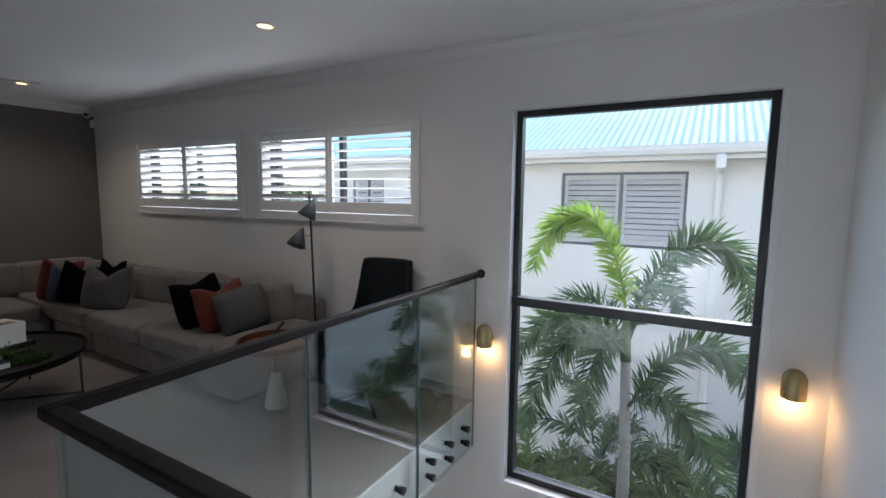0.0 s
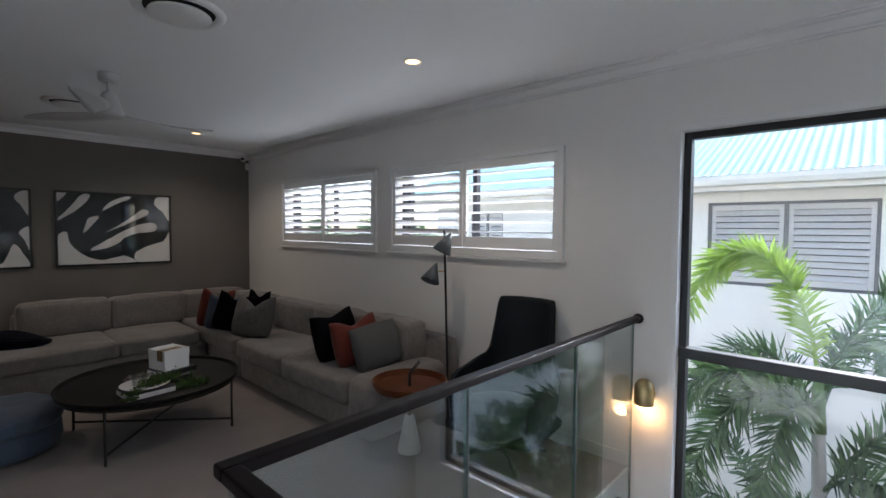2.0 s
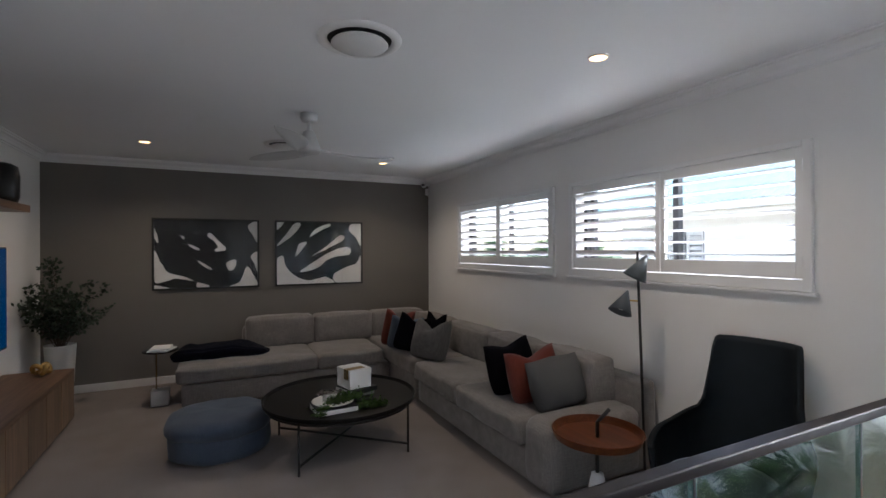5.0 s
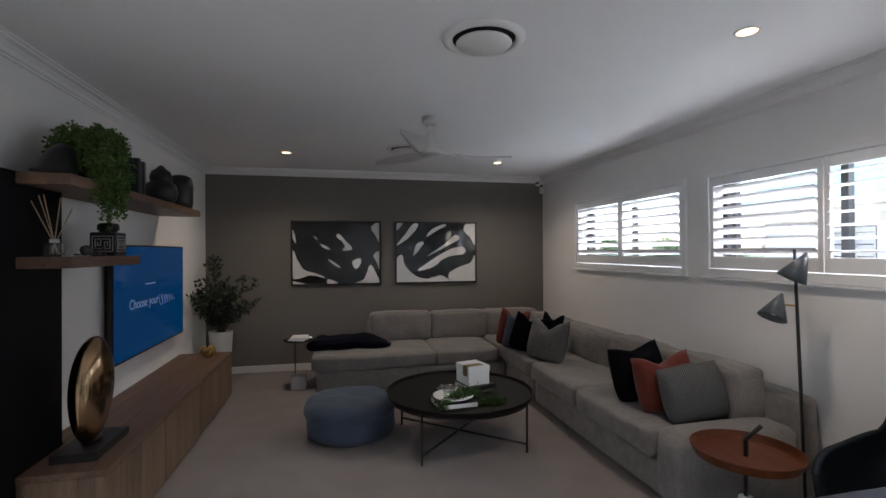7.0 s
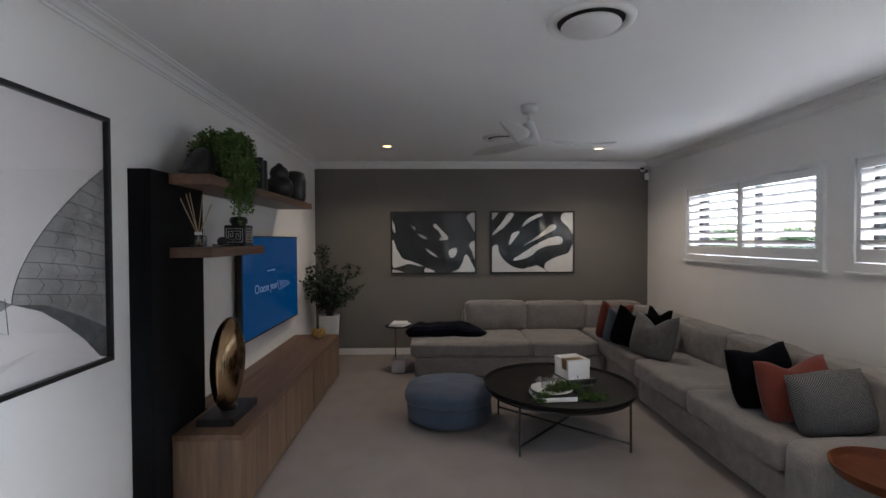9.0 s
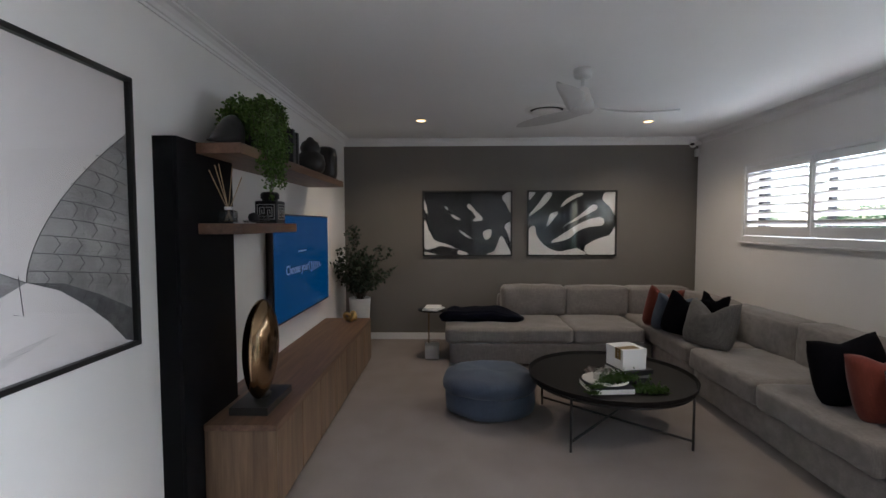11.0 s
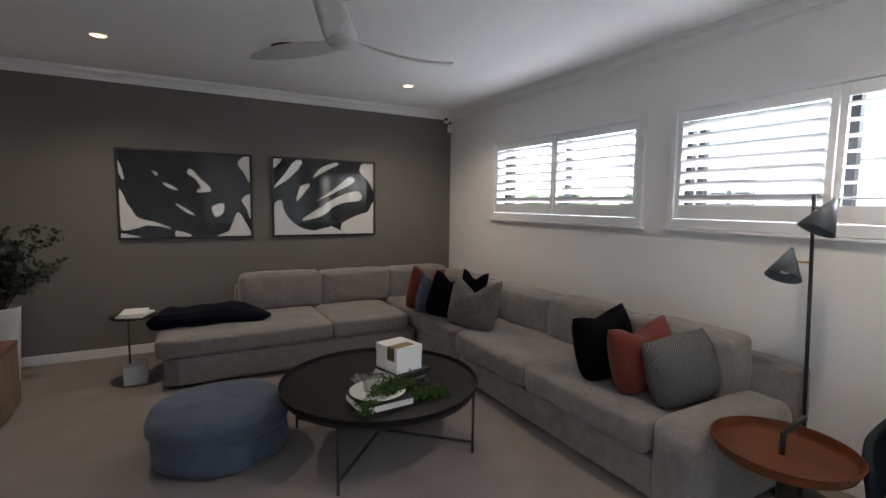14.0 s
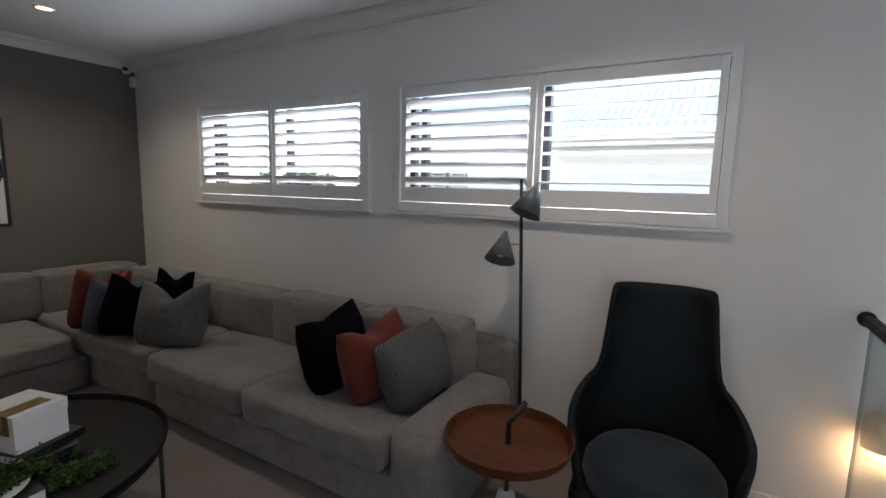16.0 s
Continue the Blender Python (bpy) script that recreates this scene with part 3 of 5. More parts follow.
def ceiling_vent(x, y):
    t = thing("ceiling_vent", (x, y, ZC), "round white air vent with a dark gap", "vent", "ceiling vents")
    part("collar", lathe([(0.216, -0.001), (0.214, -0.008), (0.202, -0.016), (0.185, -0.020), (0.170, -0.016), (0.162, -0.002)], 44, caps=False), WHITEPLASTIC, t, "", True)
    # no duct is cut: a dark disc paints the shade behind the cover
    part("throat_shade", lathe([(0.165, -0.002), (0.165, -0.0035)], 44), DARKGAP, t, "flat dark disc painted as the duct's shade")
    part("disc", lathe([(0.05, -0.006), (0.140, -0.020), (0.146, -0.027), (0.138, -0.034), (0.02, -0.036)], 44), WHITEPLASTIC, t, "flat white cover disc", True)


ceiling_vent(-2.86, 0.992)
ceiling_vent(-5.50, 0.965)

fan = thing("ceiling_fan", (-4.31, 0.99, ZC), "white ceiling fan with three thin curved blades", "fan")
part("canopy", lathe([(0.066, 0), (0.066, -0.045), (0.055, -0.062), (0.016, -0.066)], 28), FANMAT, fan, "", True)
part("rod", tube([(0, 0, -0.06), (0, 0, -0.16)], 0.013, 12), FANMAT, fan, "", True)
part("motor", lathe([(0.020, -0.13), (0.045, -0.145), (0.062, -0.20), (0.088, -0.265), (0.092, -0.29), (0.075, -0.312), (0.0, -0.318)], 32), FANMAT, fan, "tapered motor housing", True)
for az in (90, 210, 330):
    bm = bmesh.new()
    rows = []
    for i in range(19):
        s = i / 18
        r = 0.05 + 0.68 * s
        half = 0.022 + 0.052 * math.sin(math.pi * min(1, s * 0.95 + 0.08)) ** 0.8
        if s > 0.86:
            half *= math.sqrt(max(0.02, 1 - ((s - 0.86) / 0.145) ** 2))
        bend = 0.10 * math.sin(s * 2.2) - 0.04
        tw = radians(20 - 12 * s)
        zz = -0.292 - 0.012 * math.sin(s * 3.1)
        row = []
        for up in (1, -1):
            for c in (-1, -0.5, 0, 0.5, 1):
                row.append(bm.verts.new((r, bend + c * half * math.cos(tw), zz + c * half * math.sin(tw) + up * 0.004 * (1.02 - abs(c)) + 0.008 * (1 - c * c))))
        rows.append(row)
    for a, b in zip(rows, rows[1:]):
        for k in range(4):
            bm.faces.new((a[k], a[k + 1], b[k + 1], b[k]))
            bm.faces.new((a[5 + k + 1], a[5 + k], b[5 + k], b[5 + k + 1]))
        bm.faces.new((a[0], b[0], b[5], a[5]))
        bm.faces.new((a[4], a[9], b[9], b[4]))
    bmesh.ops.recalc_face_normals(bm, faces=bm.faces[:])
    bmesh.ops.rotate(bm, verts=bm.verts[:], matrix=Matrix.Rotation(radians(az), 3, "Z"))
    part("blade", bm, FANMAT, fan, "", True)

sens = thing("security_camera", (-7.02, 3.17, 2.61), "small white corner security camera with a dark lens", "camera")
part("mount", box(-0.035, 0.03, 0.02, 0.10, -0.02, 0.03, 0.006), WHITEPLASTIC, sens)
part("body", lathe([(0.0, -0.055), (0.03, -0.045), (0.043, -0.01), (0.04, 0.02), (0.0, 0.03)], 20, caps=False), WHITEPLASTIC, sens, "", True)
part("lens", lathe([(0.0, -0.018), (0.022, -0.012), (0.028, 0.0), (0.022, 0.012), (0.0, 0.018)], 18, at=(0.028, -0.024, -0.012), caps=False), BLACKALU, sens, "round black lens", True)
sens2 = thing("motion_sensor", (-7.09, 3.27, 2.50), "small white corner motion sensor", "sensor")
part("body", box(0.0, 0.055, -0.05, 0.0, -0.05, 0.05, 0.012), WHITEPLASTIC, sens2)


# ---- wall lights beside the tall window ----
def sconce(x, z):
    t = thing("wall_sconce", (x, YN, z), "capsule wall light of aged brass with a glowing bulb", "wall light", "sconces beside the window")
    part("backplate", tube([(0, -0.0005, 0), (0, -0.016, 0)], 0.042, 24), AGEDBRASS, t, "", True)
    part("arm", tube([(0, -0.012, 0), (0, -0.045, 0)], 0.014, 12), AGEDBRASS, t, "", True)
    prof = [(0.058, -0.055), (0.060, -0.05), (0.060, 0.05), (0.055, 0.075), (0.042, 0.096), (0.024, 0.108), (0.0, 0.112)]
    inner = [(r - 0.003 if r > 0.01 else 0, h - 0.003) for r, h in prof[1:]][::-1]
    part("shade", lathe(inner + [(0.0565, -0.055)] + prof, 32, at=(0, -0.085, 0), caps=False), AGEDBRASS, t, "brushed brass dome", True)
    bulb = lathe([(0.0, -0.102), (0.022, -0.098), (0.042, -0.082), (0.051, -0.055), (0.052, -0.02), (0.0, -0.01)], 28, at=(0, -0.085, 0), caps=False)
    part("bulb", bulb, BULBGLOW, t, "glowing frosted bulb", True)
    d = bpy.data.lights.new("sconce_lamp", "POINT")
    d.energy, d.shadow_soft_size, d.color = 0.13, 0.03, (1.0, 0.56, 0.22)
    o = new("sconce_lamp", d)
    o.matrix_basis = pose(x, YN - 0.085, z - 0.135)


sconce(-1.295, 0.535)
sconce(0.585, 0.565)

# ---- corner sofa ----
sofa = thing("corner_sofa", (-5.0, 2.6, 0), "large L-shaped corner sofa in light grey linen", "sofa")
SO = Vector((-5.0, 2.6, 0))


def sofapart(nm, dims, puff, r, seed, lab=""):
    x0, x1, y0, y1, z0, z1 = dims
    if "cushion" in nm:
        x0, x1, y0, y1 = x0 + 0.004, x1 - 0.004, y0 + 0.004, y1 - 0.004
    bm = soft(x0, x1, y0, y1, z0, z1, puff=puff, r=r, cuts=17 if "cushion" in nm else 11, wob=0.011 if "cushion" in nm else 0.005, seed=seed)
    bmesh.ops.translate(bm, vec=-SO, verts=bm.verts[:])
    return part(nm, bm, LINEN, sofa, lab, True)


sofapart("base", (-6.98, -5.885, 0.0, 2.22, 0.02, 0.262), 0.004, 0.03, 1, "upholstered plinth")
sofapart("base", (-6.98, -5.08, 2.235, 3.20, 0.02, 0.265), 0.004, 0.03, 2, "upholstered plinth")
sofapart("base", (-5.07, -2.90, 2.235, 3.20, 0.02, 0.255), 0.004, 0.03, 3, "upholstered plinth")
sofapart("arm", (-3.165, -2.885, 2.215, 3.06, 0.02, 0.475), 0.02, 0.07, 4, "broad low arm")
sofapart("backrest", (-6.99, -6.80, 0.62, 3.20, 0.2, 0.67), 0.006, 0.05, 5)
sofapart("backrest", (-6.80, -2.885, 3.03, 3.21, 0.2, 0.67), 0.006, 0.05, 6)
for i, d in enumerate(((-6.85, -5.865, -0.045, 1.36, 0.258, 0.424), (-6.85, -5.865, 1.368, 2.14, 0.258, 0.424), (-6.85, -5.08, 2.19, 3.05, 0.26, 0.442),
                       (-5.07, -4.145, 2.185, 3.05, 0.252, 0.437), (-4.135, -3.175, 2.185, 3.05, 0.252, 0.437))):
    sofapart("seat_cushion", d, 0.012, 0.038, 10 + i)
for i, d in enumerate(((-6.86, -6.62, 0.655, 1.45, 0.42, 0.785), (-6.86, -6.62, 1.46, 2.22, 0.42, 0.775), (-6.86, -6.62, 2.23, 2.98, 0.42, 0.77))):
    sofapart("back_cushion", d, 0.020, 0.030, 20 + i)
for i, d in enumerate(((-6.58, -5.60, 2.80, 3.05, 0.42, 0.75), (-5.592, -4.612, 2.80, 3.05, 0.42, 0.755), (-4.60, -3.832, 2.80, 3.05, 0.42, 0.77), (-3.82, -3.12, 2.80, 3.05, 0.42, 0.785))):
    sofapart("back_cushion", d, 0.020, 0.030, 30 + i)


def scatter(label, mat, x, y, z, w, h, t, lean, turn, chop=0.0, seed=0, roll=0):
    ob = part("scatter_cushion", pillow(w, h, t, chop, seed), mat, None, "", True)
    ob.matrix_basis = pose(x, y, z, 0, 0, turn) @ pose(0, 0, 0, -lean, roll, 0)
    return tagged(ob, label, "cushion", "scatter cushions on the sofa")


STRIPE = bpy.data.materials.new("fine_striped_cloth")
STRIPE.use_nodes = True
snt = STRIPE.node_tree
sb = snt.nodes["Principled BSDF"]
sb.inputs["Roughness"].default_value = 0.95
stc = snt.nodes.new("ShaderNodeTexCoord")
svo = snt.nodes.new("ShaderNodeVectorMath")
svo.operation = "ABSOLUTE"
ssp = snt.nodes.new("ShaderNodeSeparateXYZ")
smp = snt.nodes.new("ShaderNodeMapping")
smp.inputs["Location"].default_value = (0, 0, -0.23)
snt.links.new(stc.outputs["Object"], smp.inputs[0])
snt.links.new(smp.outputs[0], svo.inputs[0])
snt.links.new(svo.outputs[0], ssp.inputs[0])
smx = snt.nodes.new("ShaderNodeMath")
smx.operation = "ADD"
snt.links.new(ssp.outputs["X"], smx.inputs[0])
snt.links.new(ssp.outputs["Z"], smx.inputs[1])
ssn = snt.nodes.new("ShaderNodeMath")
ssn.operation = "MULTIPLY"
ssn.inputs[1].default_value = 520
snt.links.new(smx.outputs[0], ssn.inputs[0])
ssi = snt.nodes.new("ShaderNodeMath")
ssi.operation = "SINE"
snt.links.new(ssn.outputs[0], ssi.inputs[0])
srp = snt.nodes.new("ShaderNodeValToRGB")
srp.color_ramp.elements[0].position, srp.color_ramp.elements[1].position = 0.0, 0.35
srp.color_ramp.elements[0].color, srp.color_ramp.elements[1].color = (0.04, 0.041, 0.043, 1), (0.15, 0.148, 0.145, 1)
snt.links.new(ssi.outputs[0], srp.inputs[0])
snt.links.new(srp.outputs[0], sb.inputs["Base Color"])

scatter("rust red velvet cushion against the sofa corner", RUST, -5.95, 2.29, 0.425, 0.43, 0.47, 0.20, -9, 102, 0.22, 1, 9)
scatter("blue grey cushion leaning in the sofa corner", BLUECLOTH, -5.73, 2.304, 0.428, 0.424, 0.42, 0.20, -11, 92, 0.20, 2, 9)
scatter("black cushion leaning in the sofa corner", BLACKCLOTH, -5.47, 2.27, 0.452, 0.42, 0.44, 0.19, -6, 96, 0.16, 3, 16)
scatter("black cushion behind a grey cushion", BLACKCLOTH, -5.47, 2.58, 0.435, 0.30, 0.455, 0.12, 10, 25, 0.16, 4, 4)
scatter("large grey cushion with a dented top", GREYCLOTH, -5.08, 2.34, 0.418, 0.54, 0.47, 0.23, 19, 19, 0.30, 5, -2.4)
scatter("black cushion standing on the sofa seat", BLACKCLOTH, -3.69, 2.53, 0.438, 0.43, 0.44, 0.27, 8, 88, 0.09, 6, -9)
scatter("rust red velvet cushion with a dented top", RUST, -3.43, 2.56, 0.436, 0.45, 0.42, 0.26, 10, 85, 0.16, 7, -7)
scatter("grey cushion with fine angular stripes beside the arm", STRIPE, -3.20, 2.60, 0.440, 0.44, 0.385, 0.27, 14, 80, -0.04, 8, -8)

throw = soft(-0.18, 0.18, -0.48, 0.48, 0.0, 0.125, 0.02, 0.06, 16, 0.035, 50)
for v in throw.verts:
    v.co.z = max(0.0, v.co.z * (1.0 - 0.45 * abs(v.co.y / 0.48) ** 3) + 0.012 * math.sin(v.co.y * 13 + v.co.x * 9) * min(1, v.co.z / 0.05))
ob = part("throw_blanket", throw, NAVYFUR, None, "", True)
ob.matrix_basis = pose(-6.36, 0.37, 0.424, 0, 0, -5)
tagged(ob, "folded navy fleece throw on the sofa end", "throw")

GREYCOVER = material("grey_cover", (0.22, 0.21, 0.20), 0.5, var=0.3, scale=14)

# ---- coffee table and what lies on it ----
TX, TY, TZ, TR = -4.405, 1.255, 0.405, 0.62
table = thing("coffee_table", (TX, TY, 0), "large round black tray table on crossed steel legs", "table")
part("tray", lathe([(0.0, TZ - 0.03), (TR - 0.03, TZ - 0.03), (TR - 0.006, TZ - 0.018), (TR, TZ + 0.012), (TR - 0.008, TZ + 0.014), (TR - 0.02, TZ - 0.012), (0.0, TZ - 0.012)], 72, caps=False, crisp=0.003), BLACKTRAY, table, "black timber tray top", True)
LEGA = radians(47.5)
for k in range(4):
    a = LEGA + k * math.pi / 2
    c, s = math.cos(a), math.sin(a)
    part("leg", tube([(0.602 * c, 0.602 * s, 0.0), (0.602 * c, 0.602 * s, TZ - 0.022)], 0.009, 10), BLACKMETAL, table, "", True)
for k in range(2):
    a = LEGA + k * math.pi / 2
    c, s = math.cos(a), math.sin(a)
    zz = 0.065 + 0.004 * k
    part("cross_bar", tube([(-0.6 * c, -0.6 * s, zz), (0.6 * c, 0.6 * s, zz)], 0.0095, 8), BLACKMETAL, table, "", True)
part("ring", lathe([(0.586, TZ - 0.046), (0.598, TZ - 0.046), (0.598, TZ - 0.031), (0.586, TZ - 0.031), (0.586, TZ - 0.046)], 64, caps=False), BLACKMETAL, table, "steel ring under the tray")
TT = TZ - 0.011


def book(name, x, y, z, w, d, h, turn, cover, label):
    t = thing(name, (x, y, z, 0, 0, turn), label, "book")
    part("page_block", box(-w / 2 + 0.003, w / 2 - 0.004, -d / 2 + 0.003, d / 2 - 0.003, 0.004, h - 0.004), PAPER, t, "white page edges")
    cv = box(-w / 2, w / 2, -d / 2, d / 2, 0, 0.0035, 0.001)
    box(-w / 2, w / 2, -d / 2, d / 2, h - 0.0035, h, 0.001, bm=cv)
    box(-w / 2, -w / 2 + 0.003, -d / 2, d / 2, 0.0035, h - 0.0035, bm=cv)
    part("cover", cv, cover, t)
    return t


book("coffee_table_book", -4.10, 1.13, TT, 0.25, 0.31, 0.042, 4, DARKBOOK, "dark covered book lying on the coffee table")
plate = part("plate", lathe([(0.0, 0.004), (0.075, 0.0), (0.09, 0.003), (0.155, 0.018), (0.161, 0.021), (0.155, 0.024), (0.09, 0.009), (0.0, 0.009)], 48, caps=False), POTWHITE, None, "", True)
plate.matrix_basis = pose(-4.13, 1.13, TT + 0.042)
tagged(plate, "white ceramic plate on a book", "plate")
votive = thing("glass_votive", (-4.15, 1.10, TT + 0.051), "small smoked glass jar with a lid on the plate", "glass")
part("jar", lathe([(0.0, 0.0), (0.040, 0.0), (0.047, 0.008), (0.048, 0.055), (0.040, 0.066), (0.038, 0.062), (0.044, 0.052), (0.043, 0.010), (0.0, 0.006)], 28, caps=False), CLEAR, votive, "", True)
part("lid", lathe([(0.041, 0.0665), (0.045, 0.072), (0.036, 0.086), (0.016, 0.092), (0.0, 0.093)], 28, caps=False), CLEAR, votive, "smoked glass lid", True)


def sprig(name, base, clumps, size, mat, label, category, seed):
    """A loose heap of greenery: for each clump its place, spread, height and number of stems."""
    rng = random.Random(seed)
    t = thing(name, base, label, category)
    stems, leaves = bmesh.new(), bmesh.new()
    for x, y, z, sx, sy, high, n in clumps:
        for i in range(n):
            p = Vector((x + rng.gauss(0, sx), y + rng.gauss(0, sy), z))
            q = p + Vector((rng.gauss(0, 0.016), rng.gauss(0, 0.016), abs(rng.gauss(0, high))))
            if i % 6 == 0:
                tube([p, q], 0.0012, 4, bm=stems)
            for k in range(6):
                c = p.lerp(q, k / 5) + Vector((rng.gauss(0, 0.006), rng.gauss(0, 0.006), rng.gauss(0, 0.004)))
                c.z = max(c.z, 0.004)
                leaf(leaves, c, rng, size * rng.uniform(0.7, 1.3))
    tagged(part("stem_tangle", stems, TWIG, t), kind="stuff")
    tagged(part("foliage", leaves, mat, t), kind="stuff")
    return t


def leaf(bm, c, rng, s, up=0.3, ratio=0.5):
    d = Vector((rng.gauss(0, 1), rng.gauss(0, 1), rng.gauss(up, 0.7))).normalized()
    n = d.orthogonal().normalized()
    n = (Matrix.Rotation(rng.uniform(0, 6.28), 3, d) @ n)
    v = [bm.verts.new(c + q) for q in (-d * s * 0.5, n * s * ratio * 0.5, d * s * 0.5, -n * s * ratio * 0.5)]
    bm.faces.new((v[0], v[1], v[2]))
    bm.faces.new((v[0], v[2], v[3]))


sprig("fern_sprig", (-4.05, 1.0, TT), [(-0.07, 0.24, 0.072, 0.035, 0.055, 0.026, 260), (-0.03, 0.16, 0.064, 0.02, 0.05, 0.014, 120), (0.06, 0.03, 0.055, 0.012, 0.035, 0.008, 50), (0.085, 0.0, 0.02, 0.010, 0.02, 0.016, 45),
       (-0.01, 0.36, 0.012, 0.03, 0.035, 0.024, 170), (0.015, 0.45, 0.012, 0.025, 0.04, 0.018, 150)], 0.017, FERN, "loose green fern sprig across the plate and tray", "plant", 11)
book("magazine", -4.36, 1.35, TT, 0.24, 0.26, 0.030, 185, DARKBOOK, "dark book at the bottom of a stack")
book("magazine", -4.35, 1.36, TT + 0.030, 0.23, 0.25, 0.026, 190, GREYCOVER, "grey magazine in a stack on the table")
book("magazine", -4.33, 1.37, TT + 0.056, 0.24, 0.25, 0.036, 200, DARKBOOK, "dark blue book under a white box")
gift = thing("gift_box", (-4.345, 1.355, TT + 0.092, 0, 0, 14), "white cardboard box with a gold band on books", "box")
part("body", box(-0.108, 0.108, -0.098, 0.098, 0.0, 0.15, 0.003), PAPER, gift)
part("lid", box(-0.1105, 0.1105, -0.1005, 0.1005, 0.105, 0.155, 0.003), PAPER, gift)
bd = box(0.015, 0.047, -0.1025, 0.055, 0.1552, 0.157)
box(0.053, 0.085, -0.1025, 0.055, 0.1552, 0.157, bm=bd)
box(0.015, 0.047, -0.1027, -0.1007, 0.075, 0.157, bm=bd)
box(0.053, 0.085, -0.1027, -0.1007, 0.075, 0.157, bm=bd)
part("band", bd, GOLDTAPE, gift, "gold foil band")

# a crumpled glossy wrapper lying against the stack of books
FOIL = material("glossy_wrapper", (0.16, 0.13, 0.125), 0.25, col2=(0.50, 0.46, 0.45), scale=7, stretch=(1, 5, 1))
crump = bmesh.new()
gridv = []
for i in range(19):
    row = []
    for j in range(13):
        u, v = i / 18 - 0.5, j / 12 - 0.5
        z = 0.040 + 0.030 * math.sin(7.5 * u + 3.2 * v) * (1 - abs(v)) + 0.022 * noise.noise(Vector((u * 6, v * 6, 3))) + 0.03 * v
        row.append(crump.verts.new((u * 0.20 + 0.02 * math.sin(6 * v), v * 0.17, max(0.003, z))))
    gridv.append(row)
for i in range(18):
    for j in range(12):
        crump.faces.new((gridv[i][j], gridv[i + 1][j], gridv[i + 1][j + 1], gridv[i][j + 1]))
bmesh.ops.solidify(crump, geom=crump.faces[:], thickness=0.0015)
ob = part("wrapper", crump, FOIL, None, "", True)
ob.matrix_basis = pose(-4.345, 1.165, TT, 0, 0, 20)
tagged(ob, "crumpled glossy grey wrapper against the books", "wrapper")

# ---- ottoman ----
ott = thing("ottoman", (-4.74, 0.352, 0), "round denim blue velvet ottoman on the carpet", "ottoman")


def rumple(bm, amount, scale, seed):
    """Uneven, lived-in cloth: every vertex pushed a little by slow noise."""
    for v in bm.verts:
        k = Vector((v.co.x * scale, v.co.y * scale, v.co.z * scale * 2.2))
        v.co += Vector([noise.noise(k + Vector((seed, 11 * i, 5))) for i in range(3)]) * amount
    return bm


part("drum", rumple(lathe([(0.0, 0.016), (0.352, 0.016), (0.372, 0.03), (0.380, 0.07), (0.381, 0.11), (0.379, 0.15), (0.374, 0.18), (0.366, 0.196)], 96, caps=False), 0.010, 7, 1), DENIM, ott, "", True)
part("top", rumple(lathe([(0.364, 0.188), (0.384, 0.196), (0.395, 0.215), (0.398, 0.245), (0.392, 0.272), (0.374, 0.294), (0.34, 0.310), (0.28, 0.320), (0.20, 0.326), (0.10, 0.328), (0.0, 0.328)], 96, caps=False), 0.022, 5.5, 2), DENIM, ott, "soft padded lid, slightly creased", True)

# ---- side table with a through-handle ----
st = thing("side_table", (-2.655, 2.40, 0), "round red timber tray table on a white conical foot", "side table")
part("tray", lathe([(0.0, 0.462), (0.225, 0.462), (0.252, 0.472), (0.272, 0.520), (0.265, 0.522), (0.252, 0.488), (0.244, 0.478), (0.0, 0.476)], 60, caps=False, crisp=0.003), TEAK, st, "red-brown timber tray", True)
part("post", tube([(0, 0, 0.22), (0, 0, 0.565), (0.012, 0.010, 0.585), (0.055, 0.045, 0.655)], 0.0115, 12), BLACKMETAL, st, "black post with a bent handle", True)
part("foot", lathe([(0.0, 0.0), (0.080, 0.0), (0.086, 0.012), (0.036, 0.255), (0.0, 0.265)], 36, caps=False), MARBLE, st, "white conical marble foot", True)

# ---- floor lamp ----
lamp = thing("floor_lamp", (-2.868, 2.99, 0), "slim black floor lamp with two grey cone shades", "floor lamp")
part("base", lathe([(0.0, 0.0), (0.13, 0.0), (0.132, 0.010), (0.125, 0.016), (0.0, 0.018)], 40, caps=False, at=(0.06, 0, 0)), BLACKMETAL, lamp, "", True)
part("pole", tube([(0.06, 0, 0.012), (0, 0, 1.595)], 0.0095, 12), BLACKMETAL, lamp, "", True)


def cone_shade(apex, mouth, r):
    a, m = Vector(apex), Vector(mouth)
    bm = lathe([(0.0, 0.0), (0.008, 0.001), (r, (m - a).length), (r - 0.003, (m - a).length), (0.006, 0.01), (0.0, 0.01)], 36, caps=False)
    bmesh.ops.transform(bm, matrix=Matrix.Translation(a) @ (m - a).to_track_quat("Z", "Y").to_matrix().to_4x4(), verts=bm.verts[:])
    return bm


for z, apex, mouth, dx in ((1.525, (0.105, -0.03, 1.575), (0.062, -0.10, 1.418), 0.075), (1.25, (-0.068, -0.02, 1.318), (-0.062, -0.105, 1.17), -0.06)):
    arm = part("arm", tube([(0.06 * (1 - z / 1.595), 0, z), (dx, -0.035, z)], 0.006, 10), BRASS, lamp, "brass arm", True)
    sh = part("shade", cone_shade(apex, mouth, 0.082), CONEMAT, lamp, "grey enamel cone shade", True)
    bb = Vector(apex).lerp(Vector(mouth), 0.72)
    part("bulb", lathe([(0.0, -0.03), (0.02, -0.022), (0.028, 0.0), (0.02, 0.022), (0.0, 0.03)], 18, at=bb, caps=False), WHITEPLASTIC, sh, "unlit white bulb", True)

